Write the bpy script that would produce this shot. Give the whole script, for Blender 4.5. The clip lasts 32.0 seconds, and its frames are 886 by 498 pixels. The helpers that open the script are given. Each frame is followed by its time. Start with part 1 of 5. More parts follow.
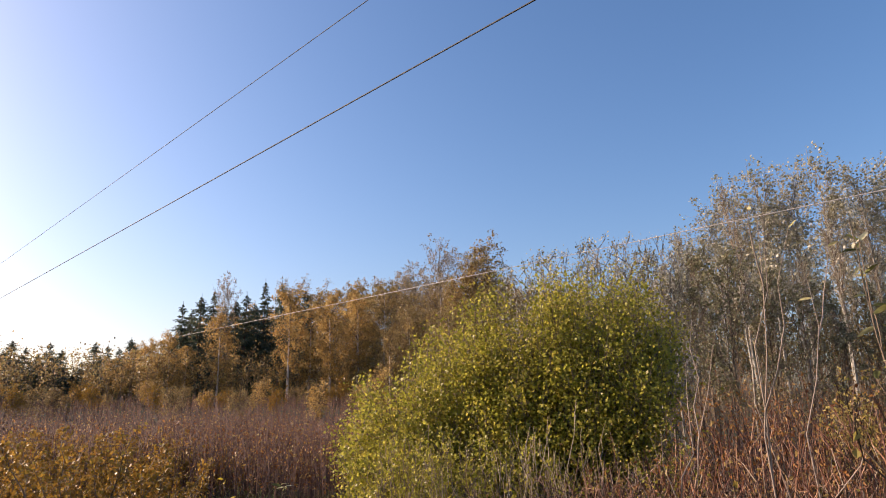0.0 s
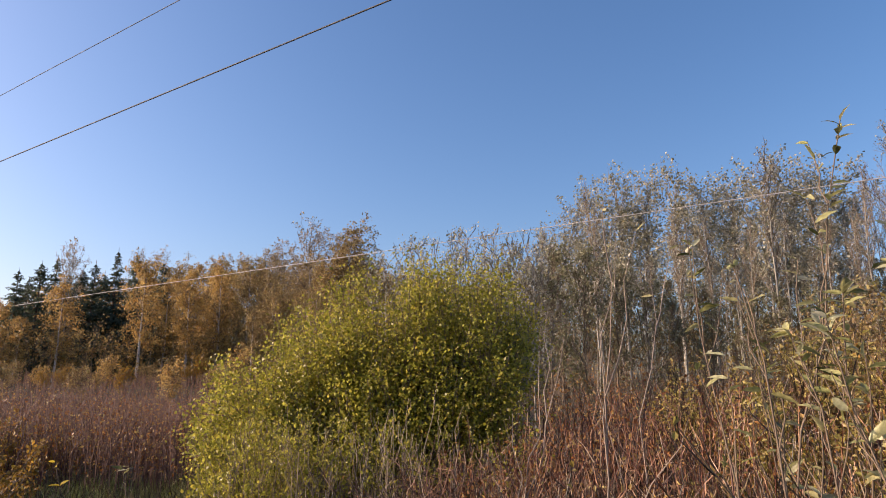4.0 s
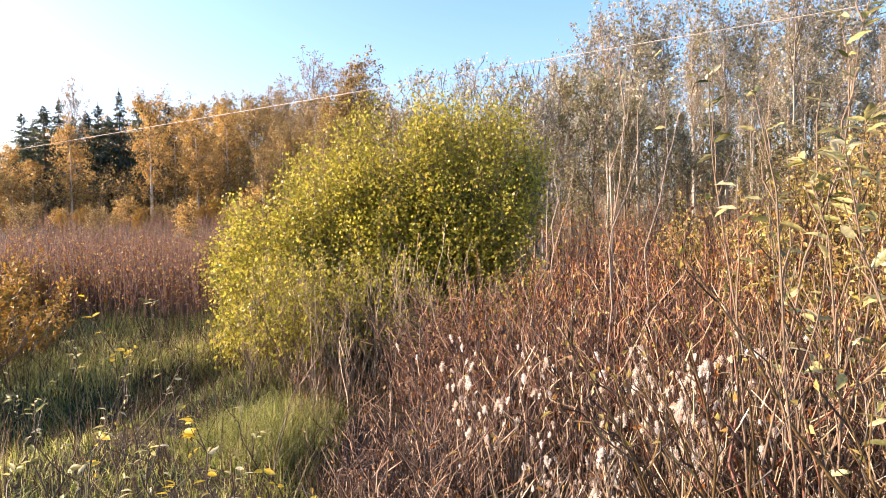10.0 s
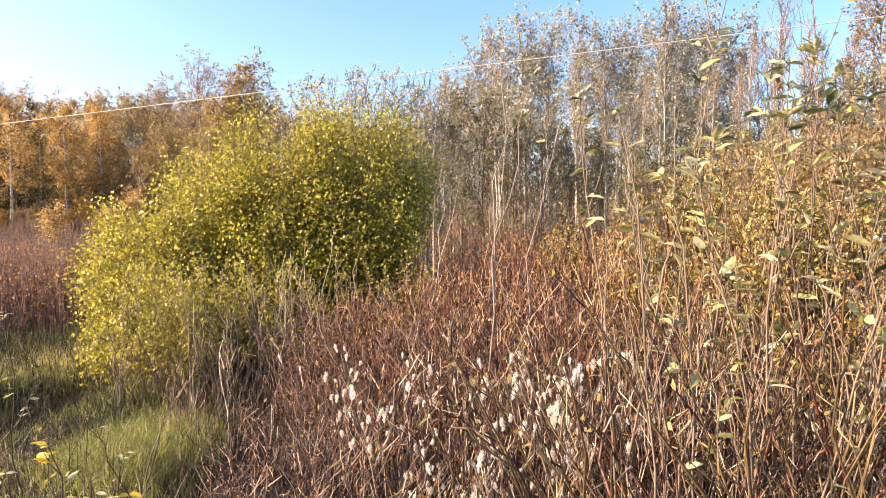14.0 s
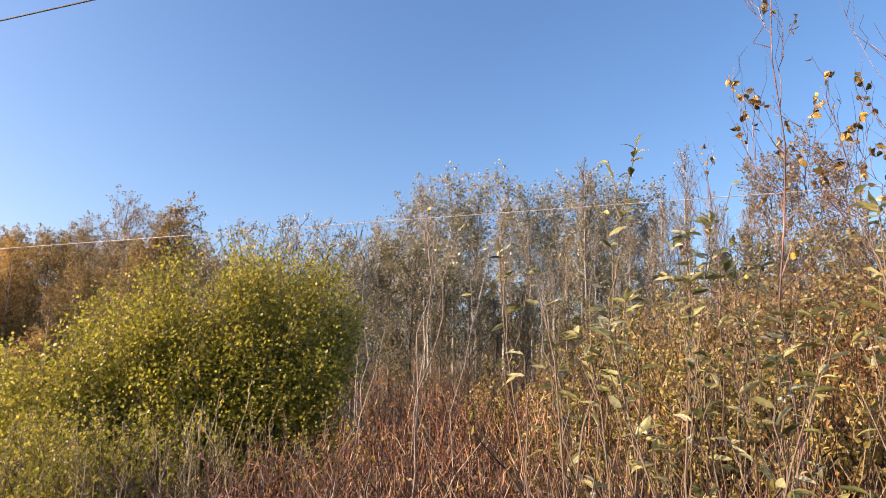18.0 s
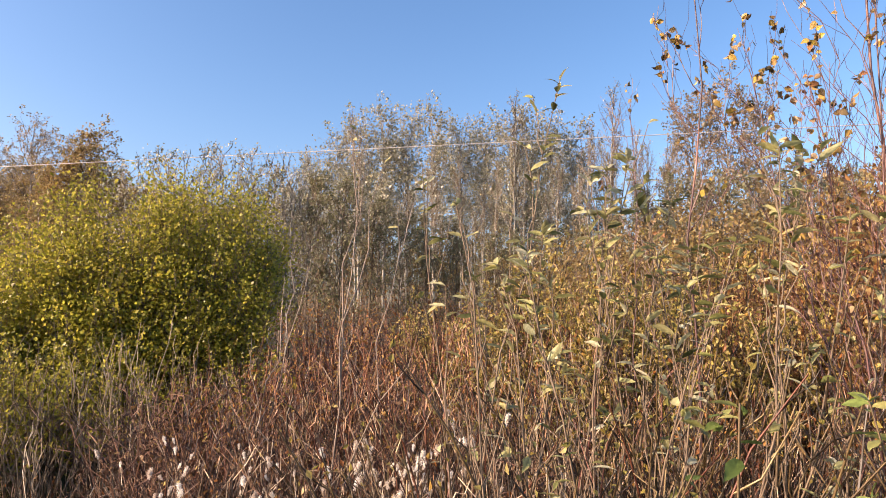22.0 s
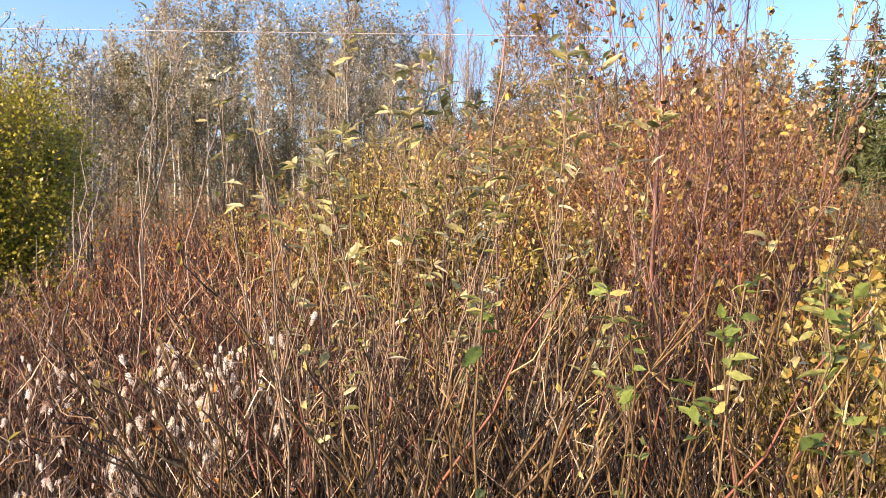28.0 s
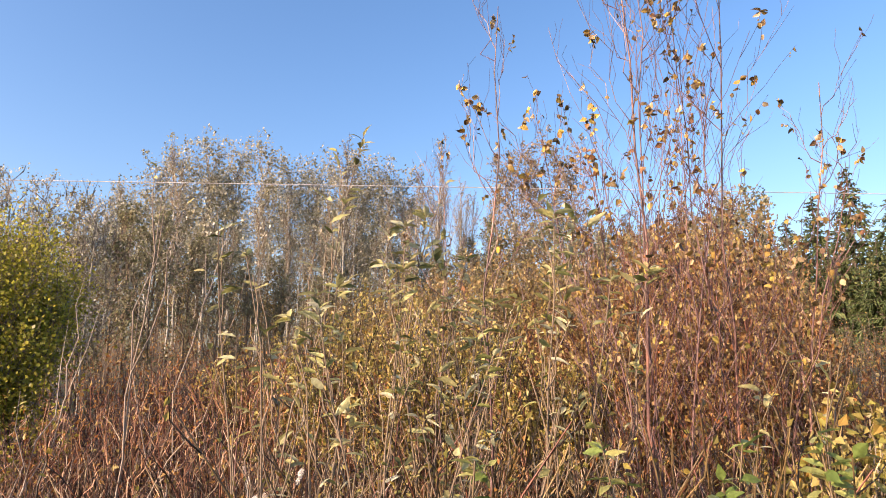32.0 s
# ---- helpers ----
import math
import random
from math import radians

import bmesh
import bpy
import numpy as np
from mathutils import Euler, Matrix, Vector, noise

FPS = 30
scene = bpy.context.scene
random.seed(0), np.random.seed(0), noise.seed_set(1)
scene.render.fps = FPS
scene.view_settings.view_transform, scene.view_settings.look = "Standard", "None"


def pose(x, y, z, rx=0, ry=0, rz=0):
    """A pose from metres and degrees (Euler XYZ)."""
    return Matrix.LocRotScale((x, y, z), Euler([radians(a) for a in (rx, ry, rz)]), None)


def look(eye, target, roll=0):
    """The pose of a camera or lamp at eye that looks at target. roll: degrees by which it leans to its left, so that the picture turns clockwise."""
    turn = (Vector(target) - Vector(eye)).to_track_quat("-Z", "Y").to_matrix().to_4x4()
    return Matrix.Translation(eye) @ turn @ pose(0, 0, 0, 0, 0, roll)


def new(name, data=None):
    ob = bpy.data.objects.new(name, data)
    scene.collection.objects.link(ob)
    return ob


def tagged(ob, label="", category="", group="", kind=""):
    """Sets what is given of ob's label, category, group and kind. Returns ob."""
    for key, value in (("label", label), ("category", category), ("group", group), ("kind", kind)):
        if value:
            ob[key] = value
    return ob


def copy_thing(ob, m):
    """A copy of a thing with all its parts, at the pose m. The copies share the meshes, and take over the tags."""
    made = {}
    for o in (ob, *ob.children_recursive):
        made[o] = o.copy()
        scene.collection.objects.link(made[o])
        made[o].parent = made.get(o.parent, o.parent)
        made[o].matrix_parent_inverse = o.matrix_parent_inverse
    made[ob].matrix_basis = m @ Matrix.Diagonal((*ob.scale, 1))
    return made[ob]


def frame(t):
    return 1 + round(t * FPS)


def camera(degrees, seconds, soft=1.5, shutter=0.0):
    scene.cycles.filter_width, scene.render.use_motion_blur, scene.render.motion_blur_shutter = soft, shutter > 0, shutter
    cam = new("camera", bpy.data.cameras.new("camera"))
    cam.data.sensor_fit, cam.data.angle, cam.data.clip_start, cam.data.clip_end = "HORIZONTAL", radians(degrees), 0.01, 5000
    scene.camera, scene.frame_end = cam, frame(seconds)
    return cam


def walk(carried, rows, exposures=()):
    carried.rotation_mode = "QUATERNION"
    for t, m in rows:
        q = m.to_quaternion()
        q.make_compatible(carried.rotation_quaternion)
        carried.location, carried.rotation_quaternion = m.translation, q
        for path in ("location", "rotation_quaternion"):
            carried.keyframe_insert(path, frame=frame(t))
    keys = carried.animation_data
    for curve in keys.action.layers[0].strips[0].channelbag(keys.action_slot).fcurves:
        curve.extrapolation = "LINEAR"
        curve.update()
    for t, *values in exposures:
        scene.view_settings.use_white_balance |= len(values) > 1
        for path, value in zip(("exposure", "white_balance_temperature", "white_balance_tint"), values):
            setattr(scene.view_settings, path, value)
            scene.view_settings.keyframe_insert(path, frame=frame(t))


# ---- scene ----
cam = camera(68.75, 32.0, soft=1.0)
PATH = [
    (0, pose(-0.087, 0.004, 1.648, 103.71, 0.97, 29.98)),
    (0.5, pose(-0.085, 0.003, 1.648, 103.61, 0.86, 29.81)),
    (1, pose(-0.082, 0.002, 1.648, 103.13, 0.63, 29.50)),
    (1.5, pose(-0.079, 0.002, 1.647, 102.90, 0.73, 29.42)),
    (2, pose(-0.074, 0.000, 1.647, 102.60, 0.05, 19.49)),
    (2.5, pose(-0.069, -0.001, 1.646, 102.17, 0.24, 17.87)),
    (4.5, pose(-0.063, -0.005, 1.646, 102.19, 0.04, 18.47)),
    (5, pose(-0.063, -0.006, 1.646, 101.26, 0.42, 18.75)),
    (5.5, pose(-0.065, -0.007, 1.647, 93.17, 0.65, 18.77)),
    (6, pose(-0.063, -0.005, 1.647, 93.22, 0.76, 18.48)),
    (6.5, pose(-0.066, -0.003, 1.646, 93.14, 0.71, 18.71)),
    (7, pose(-0.068, 0.001, 1.645, 93.04, 0.83, 18.76)),
    (7.5, pose(-0.068, 0.005, 1.645, 93.23, 0.85, 18.74)),
    (8, pose(-0.069, 0.010, 1.644, 88.16, 1.02, 19.36)),
    (8.5, pose(-0.069, 0.014, 1.643, 88.23, 1.05, 19.29)),
    (9, pose(-0.069, 0.016, 1.642, 88.07, 0.99, 19.21)),
    (9.5, pose(-0.070, 0.020, 1.642, 87.90, 0.85, 19.24)),
    (10, pose(-0.072, 0.021, 1.640, 87.81, 0.76, 19.08)),
    (10.5, pose(-0.059, 0.022, 1.639, 87.93, 0.75, 16.88)),
    (11, pose(-0.028, 0.017, 1.639, 87.86, 0.15, 9.28)),
    (11.5, pose(-0.032, 0.017, 1.638, 87.93, 0.37, 9.78)),
    (12, pose(-0.036, 0.023, 1.637, 87.69, 0.04, 9.73)),
    (12.5, pose(-0.039, 0.025, 1.637, 88.18, 0.19, 9.33)),
    (13, pose(-0.037, 0.029, 1.637, 88.14, 0.17, 9.35)),
    (13.5, pose(-0.033, 0.032, 1.639, 88.17, 0.28, 9.46)),
    (14, pose(-0.030, 0.033, 1.642, 88.42, 0.30, 9.64)),
    (14.5, pose(-0.029, 0.017, 1.649, 100.03, 0.11, 10.08)),
    (16.5, pose(-0.027, 0.018, 1.652, 99.87, 0.36, 9.98)),
    (17, pose(-0.024, 0.027, 1.651, 99.73, 0.47, 10.06)),
    (17.5, pose(-0.008, 0.042, 1.650, 99.36, -0.10, 10.25)),
    (18, pose(-0.002, 0.033, 1.656, 101.61, -0.79, 3.29)),
    (18.5, pose(0.009, 0.003, 1.664, 105.00, -1.50, -3.64)),
    (19, pose(0.026, -0.009, 1.667, 105.97, -0.91, -2.69)),
    (19.5, pose(0.037, -0.016, 1.668, 106.27, -0.92, -2.60)),
    (20, pose(0.027, -0.010, 1.666, 106.11, -0.83, -2.99)),
    (20.5, pose(0.020, 0.001, 1.662, 105.97, -0.74, -3.29)),
    (21, pose(0.023, 0.009, 1.654, 103.55, -0.20, -3.16)),
    (21.5, pose(0.034, 0.017, 1.652, 95.54, -0.29, -2.69)),
    (22, pose(0.030, 0.017, 1.649, 95.77, -0.58, -2.81)),
    (22.5, pose(0.028, 0.014, 1.647, 96.22, -0.64, -3.05)),
    (23, pose(0.028, 0.013, 1.646, 96.66, -0.66, -2.85)),
    (23.5, pose(0.025, 0.022, 1.638, 88.46, -0.47, -2.46)),
    (24, pose(0.023, 0.029, 1.635, 87.93, -0.41, -2.62)),
    (24.5, pose(0.020, 0.035, 1.634, 87.70, -0.55, -2.53)),
    (25, pose(0.017, 0.035, 1.632, 87.55, -0.62, -2.55)),
    (25.5, pose(0.017, 0.044, 1.630, 87.59, -0.54, -2.58)),
    (26, pose(0.025, 0.051, 1.629, 87.60, -0.69, -2.95)),
    (26.5, pose(0.084, 0.032, 1.632, 87.43, -0.77, -14.57)),
    (28.5, pose(0.161, -0.012, 1.664, 86.73, -0.32, -17.23)),
    (29, pose(0.161, -0.023, 1.668, 86.29, -0.32, -17.09)),
    (29.5, pose(0.157, -0.035, 1.671, 86.01, -0.38, -17.01)),
    (30, pose(0.157, -0.047, 1.676, 97.96, -0.42, -17.61)),
    (30.5, pose(0.154, -0.040, 1.680, 99.38, -0.14, -17.44)),
    (31, pose(0.151, -0.039, 1.682, 99.53, -0.26, -17.59)),
    (31.5, pose(0.152, -0.034, 1.683, 99.45, -0.25, -17.57)),
    (32, pose(0.155, -0.033, 1.684, 99.67, -0.33, -17.74)),
]
EXPOSURES = [(0, 0.56, 6850, 26), (1.5, 0.5, 6750, 26), (2, 0.48, 6700, 26), (5, 0.56, 6700, 26), (5.5, 1.2, 7000, 26), (7.5, 1.22, 7000, 26), (8, 1.26, 7000, 26), (8.6, 1.58, 7050, 26), (14, 1.64, 7050, 26), (14.5, 1.3, 7000, 26), (17, 0.9, 6950, 26), (19, 0.98, 7000, 26), (20.5, 1.02, 7000, 26), (21.5, 1.0, 7000, 26), (23, 1.0, 7000, 26), (23.5, 1.2, 7000, 26), (24.2, 1.24, 7000, 26), (26.5, 1.3, 7050, 26), (29.5, 1.4, 7050, 26), (30, 1.34, 7050, 26), (30.5, 1.16, 7050, 26), (32, 1.12, 7050, 26)]
walk(cam, PATH, EXPOSURES)

# ---- world, sun and exposure ----
SUN_AZ, SUN_EL = -106.0, 22.0          # degrees; azimuth from +y towards +x


def aim(az, el):
    a, e = radians(az), radians(el)
    return Vector((math.sin(a) * math.cos(e), math.cos(a) * math.cos(e), math.sin(e)))


world = bpy.data.worlds.new("autumn_sky")
scene.world = world
world.use_nodes = True
sky = world.node_tree.nodes.new("ShaderNodeTexSky")
sky.sky_type = "NISHITA"
sky.sun_disc = False
sky.sun_elevation = radians(SUN_EL)
sky.sun_rotation = radians(SUN_AZ)
sky.air_density, sky.dust_density, sky.ozone_density = 1.0, 2.2, 2.8
background = world.node_tree.nodes["Background"]
background.inputs["Strength"].default_value = 0.142
clear = world.node_tree.nodes.new("ShaderNodeHueSaturation")
clear.inputs["Hue"].default_value = 0.4962
clear.inputs["Saturation"].default_value = 1.2
world.node_tree.links.new(sky.outputs["Color"], clear.inputs["Color"])
world.node_tree.links.new(clear.outputs["Color"], background.inputs["Color"])

sun = new("sun", bpy.data.lights.new("sun", "SUN"))
sun.data.energy, sun.data.angle, sun.data.color = 5.0, radians(0.55), (1.0, 0.82, 0.59)
sun.matrix_world = look(aim(SUN_AZ, SUN_EL) * 50, (0, 0, 0))


# ---- materials ----
def ramp_node(nt, stops):
    node = nt.nodes.new("ShaderNodeValToRGB")
    el = node.color_ramp.elements
    while len(el) < len(stops):
        el.new(0.5)
    for e, (p, c) in zip(el, stops):
        e.position, e.color = p, (*c, 1)
    return node


def even(colours):
    n = len(colours)
    return [(i / max(1, n - 1), c) for i, c in enumerate(colours)]


def leaf_material(name, colours, through_light=0.4, rough=0.5, scale=60.0, single=False):
    """Thin leaf: each one its own tint, blotched, some light passing through."""
    m = bpy.data.materials.new(name)
    m.use_nodes = True
    nt = m.node_tree
    L = nt.links.new
    out, bsdf = nt.nodes["Material Output"], nt.nodes["Principled BSDF"]
    if single:
        pick = nt.nodes.new("ShaderNodeObjectInfo").outputs["Random"]
    else:
        pick = nt.nodes.new("ShaderNodeNewGeometry").outputs["Random Per Island"]
    ramp = ramp_node(nt, even(colours))
    L(pick, ramp.inputs["Fac"])
    tc = nt.nodes.new("ShaderNodeTexCoord")
    nz = nt.nodes.new("ShaderNodeTexNoise")
    nz.inputs["Scale"].default_value = scale
    L(tc.outputs["Object"], nz.inputs["Vector"])
    big = nt.nodes.new("ShaderNodeTexNoise")
    big.inputs["Scale"].default_value = scale / 40
    L(tc.outputs["Object"], big.inputs["Vector"])
    add = nt.nodes.new("ShaderNodeMath")
    add.operation = "ADD"
    L(nz.outputs["Fac"], add.inputs[0])
    L(big.outputs["Fac"], add.inputs[1])
    val = nt.nodes.new("ShaderNodeMapRange")
    val.inputs["From Min"].default_value, val.inputs["From Max"].default_value = 0.7, 1.3
    val.inputs["To Min"].default_value, val.inputs["To Max"].default_value = 0.7, 1.3
    L(add.outputs[0], val.inputs["Value"])
    hsv = nt.nodes.new("ShaderNodeHueSaturation")
    L(ramp.outputs["Color"], hsv.inputs["Color"])
    L(val.outputs["Result"], hsv.inputs["Value"])
    L(hsv.outputs["Color"], bsdf.inputs["Base Color"])
    bsdf.inputs["Roughness"].default_value = rough
    bsdf.inputs["Specular IOR Level"].default_value = 0.35
    tr = nt.nodes.new("ShaderNodeBsdfTranslucent")
    L(hsv.outputs["Color"], tr.inputs["Color"])
    mix = nt.nodes.new("ShaderNodeMixShader")
    mix.inputs["Fac"].default_value = through_light
    L(bsdf.outputs["BSDF"], mix.inputs[1])
    L(tr.outputs["BSDF"], mix.inputs[2])
    L(mix.outputs["Shader"], out.inputs["Surface"])
    return m


def bark_material(name, colours, scale=18.0, rough=0.8, bump=0.4, stretch=(1, 1, 0.25), islands=True, at=None):
    """Bark or dry stalk: streaked along its length, each stem a little different."""
    m = bpy.data.materials.new(name)
    m.use_nodes = True
    nt = m.node_tree
    L = nt.links.new
    bsdf = nt.nodes["Principled BSDF"]
    tc = nt.nodes.new("ShaderNodeTexCoord")
    mp = nt.nodes.new("ShaderNodeMapping")
    mp.inputs["Scale"].default_value = stretch
    L(tc.outputs["Object"], mp.inputs["Vector"])
    nz = nt.nodes.new("ShaderNodeTexNoise")
    nz.inputs["Scale"].default_value, nz.inputs["Detail"].default_value = scale, 5
    L(mp.outputs["Vector"], nz.inputs["Vector"])
    fac = nz.outputs["Fac"]
    if islands:
        geo = nt.nodes.new("ShaderNodeNewGeometry")
        mx = nt.nodes.new("ShaderNodeMix")
        mx.inputs["Factor"].default_value = 0.65
        L(nz.outputs["Fac"], mx.inputs["A"])
        L(geo.outputs["Random Per Island"], mx.inputs["B"])
        fac = mx.outputs["Result"]
    ramp = ramp_node(nt, list(zip(at, colours)) if at else even(colours))
    L(fac, ramp.inputs["Fac"])
    L(ramp.outputs["Color"], bsdf.inputs["Base Color"])
    bsdf.inputs["Roughness"].default_value = rough
    bp = nt.nodes.new("ShaderNodeBump")
    bp.inputs["Strength"].default_value, bp.inputs["Distance"].default_value = bump, 0.01
    L(nz.outputs["Fac"], bp.inputs["Height"])
    L(bp.outputs["Normal"], bsdf.inputs["Normal"])
    return m


def ground_material():
    m = bpy.data.materials.new("meadow_soil")
    m.use_nodes = True
    nt = m.node_tree
    L = nt.links.new
    bsdf = nt.nodes["Principled BSDF"]
    tc = nt.nodes.new("ShaderNodeTexCoord")
    big = nt.nodes.new("ShaderNodeTexNoise")
    big.inputs["Scale"].default_value, big.inputs["Detail"].default_value = 0.35, 3
    fine = nt.nodes.new("ShaderNodeTexNoise")
    fine.inputs["Scale"].default_value, fine.inputs["Detail"].default_value = 28, 8
    L(tc.outputs["Object"], big.inputs["Vector"])
    L(tc.outputs["Object"], fine.inputs["Vector"])
    litter = ramp_node(nt, [(0.3, (0.015, 0.011, 0.007)), (0.55, (0.05, 0.035, 0.02)), (0.8, (0.12, 0.085, 0.05))])
    moss = ramp_node(nt, [(0.3, (0.012, 0.018, 0.006)), (0.6, (0.035, 0.05, 0.015)), (0.85, (0.09, 0.095, 0.035))])
    L(fine.outputs["Fac"], litter.inputs["Fac"])
    L(fine.outputs["Fac"], moss.inputs["Fac"])
    edge = ramp_node(nt, [(0.42, (0, 0, 0)), (0.58, (1, 1, 1))])
    L(big.outputs["Fac"], edge.inputs["Fac"])
    mx = nt.nodes.new("ShaderNodeMix")
    mx.data_type = "RGBA"
    L(edge.outputs["Color"], mx.inputs["Factor"])
    L(litter.outputs["Color"], mx.inputs["A"])
    L(moss.outputs["Color"], mx.inputs["B"])
    L(mx.outputs["Result"], bsdf.inputs["Base Color"])
    bsdf.inputs["Roughness"].default_value = 0.95
    bp = nt.nodes.new("ShaderNodeBump")
    bp.inputs["Strength"].default_value, bp.inputs["Distance"].default_value = 0.8, 0.05
    L(fine.outputs["Fac"], bp.inputs["Height"])
    L(bp.outputs["Normal"], bsdf.inputs["Normal"])
    return m


def metal_material(name, colour, rough):
    m = bpy.data.materials.new(name)
    m.use_nodes = True
    nt = m.node_tree
    b = nt.nodes["Principled BSDF"]
    nz = nt.nodes.new("ShaderNodeTexNoise")
    nz.inputs["Scale"].default_value = 0.6
    ramp = ramp_node(nt, even([tuple(c * 0.7 for c in colour), colour]))
    nt.links.new(nz.outputs["Fac"], ramp.inputs["Fac"])
    nt.links.new(ramp.outputs["Color"], b.inputs["Base Color"])
    b.inputs["Metallic"].default_value, b.inputs["Roughness"].default_value = 0.1, rough
    return m


M_GROUND = ground_material()
M_WIRE_DARK = metal_material("blackened_wire", (0.08, 0.08, 0.085), 0.75)
M_WIRE = metal_material("weathered_aluminium", (0.52, 0.5, 0.47), 0.5)
M_BIRCH_BARK = bark_material("birch_bark", [(0.12, 0.1, 0.08), (0.5, 0.46, 0.4), (0.72, 0.69, 0.63)], 6, stretch=(1, 1, 2.5), islands=False)
M_ASPEN_BARK = bark_material("aspen_bark", [(0.12, 0.11, 0.085), (0.30, 0.28, 0.23), (0.46, 0.43, 0.37)], 5, islands=False)
M_SPRUCE_BARK = bark_material("spruce_bark", [(0.06, 0.045, 0.035), (0.16, 0.12, 0.09)], 10, islands=False)
M_TWIG_GREY = bark_material("grey_twigs", [(0.08, 0.065, 0.05), (0.22, 0.185, 0.145), (0.44, 0.39, 0.32)])
M_TWIG_BROWN = bark_material("brown_twigs", [(0.05, 0.036, 0.026), (0.15, 0.108, 0.072), (0.36, 0.28, 0.19)])
# Dark and pale stops paint shaded gaps and sunlit edges into the shoots.
M_TWIG_RED = bark_material("red_shoots", [(0.011, 0.004, 0.0035), (0.05, 0.0145, 0.010), (0.18, 0.062, 0.032), (0.44, 0.25, 0.14)], rough=0.5, at=(0.2, 0.46, 0.64, 0.84))
M_TWIG_OCHRE = bark_material("ochre_shoots", [(0.009, 0.006, 0.004), (0.034, 0.021, 0.010), (0.14, 0.09, 0.034), (0.46, 0.34, 0.17)], rough=0.5, at=(0.2, 0.46, 0.64, 0.84))
M_TWIG_TAN = bark_material("tan_stems", [(0.09, 0.065, 0.04), (0.33, 0.25, 0.16), (0.62, 0.50, 0.35)])
# Stalk ramps likewise: shade in the dark stops, sunlight in the pale.
M_STRAW = bark_material("dead_stalks", [(0.010, 0.007, 0.005), (0.045, 0.028, 0.020), (0.22, 0.15, 0.092), (0.70, 0.57, 0.41)], rough=0.6, at=(0.2, 0.46, 0.64, 0.84))
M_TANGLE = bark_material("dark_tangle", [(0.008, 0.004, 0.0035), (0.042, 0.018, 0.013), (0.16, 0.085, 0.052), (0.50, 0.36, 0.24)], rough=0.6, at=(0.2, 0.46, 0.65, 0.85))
M_REED = bark_material("dry_reeds", [(0.045, 0.019, 0.017), (0.105, 0.047, 0.036), (0.24, 0.135, 0.085)], rough=0.75)
M_BIRCH_STEM = bark_material("young_birch_bark", [(0.045, 0.02, 0.021), (0.12, 0.058, 0.052), (0.30, 0.19, 0.155)], 24, rough=0.5)
M_SPROUT = bark_material("dark_sprout_stems", [(0.015, 0.010, 0.007), (0.05, 0.032, 0.02), (0.13, 0.085, 0.05)], rough=0.6)
M_PALE_STEM = bark_material("pale_bare_stems", [(0.09, 0.065, 0.05), (0.24, 0.185, 0.14), (0.44, 0.36, 0.28)], 24, rough=0.6)
M_BIRCH_TRUNK = bark_material("peeling_young_birch_bark", [(0.05, 0.026, 0.024), (0.11, 0.056, 0.05), (0.27, 0.125, 0.085), (0.48, 0.30, 0.23)], 7, rough=0.5, stretch=(1, 1, 0.5), islands=False, at=(0.36, 0.52, 0.62, 0.74))
M_UNDER = bark_material("red_brown_undergrowth", [(0.018, 0.008, 0.006), (0.075, 0.032, 0.021), (0.21, 0.105, 0.06), (0.36, 0.22, 0.13)], rough=0.7)
M_SPRUCE = leaf_material("spruce_needles", [(0.06, 0.09, 0.06), (0.095, 0.125, 0.08), (0.15, 0.175, 0.11)], 0.3, 0.6, 4)
# Sunlit copy of the spruce needles: the sun's yellow is in the colour.
M_SPRUCE_LIT = leaf_material("sunlit_spruce_needles", [(0.035, 0.055, 0.02), (0.07, 0.10, 0.035), (0.13, 0.15, 0.05)], 0.2, 0.6, 4)
M_BIRCH_LEAF = leaf_material("orange_birch_leaves", [(0.31, 0.175, 0.05), (0.49, 0.305, 0.09), (0.61, 0.425, 0.15), (0.43, 0.32, 0.115)], 0.47, 0.5, 4)
M_PALE_LEAF = leaf_material("pale_crown_leaves", [(0.21, 0.16, 0.10), (0.36, 0.28, 0.18), (0.43, 0.34, 0.25), (0.30, 0.27, 0.14)], 0.45, 0.5, 4)
M_ASPEN_LEAF = leaf_material("silvery_aspen_leaves", [(0.18, 0.175, 0.10), (0.36, 0.35, 0.24), (0.54, 0.53, 0.44), (0.37, 0.31, 0.15)], 0.45, 0.4, 4)
M_WILLOW_LEAF = leaf_material("olive_willow_leaves", [(0.12, 0.12, 0.055), (0.22, 0.21, 0.11), (0.38, 0.355, 0.21)], 0.45, 0.45, 6)
M_BUSH_LEAF = leaf_material("yellow_green_leaves", [(0.15, 0.155, 0.02), (0.27, 0.27, 0.035), (0.37, 0.355, 0.047), (0.47, 0.42, 0.075), (0.38, 0.31, 0.055), (0.22, 0.23, 0.03)], 0.55, 0.36, 12)
M_YELLOW_LEAF = leaf_material("ochre_shrub_leaves", [(0.22, 0.12, 0.024), (0.38, 0.235, 0.04), (0.32, 0.16, 0.03), (0.26, 0.215, 0.045)], 0.45, 0.4, 12)
M_RUST_LEAF = leaf_material("rust_shrub_leaves", [(0.06, 0.027, 0.015), (0.17, 0.076, 0.03), (0.29, 0.17, 0.056), (0.47, 0.35, 0.14), (0.21, 0.15, 0.046), (0.26, 0.10, 0.036)], 0.42, 0.4, 12)
M_BROWN_LEAF = leaf_material("brown_shrub_leaves", [(0.14, 0.088, 0.035), (0.29, 0.19, 0.075), (0.41, 0.30, 0.125), (0.33, 0.28, 0.10)], 0.45, 0.45, 12)
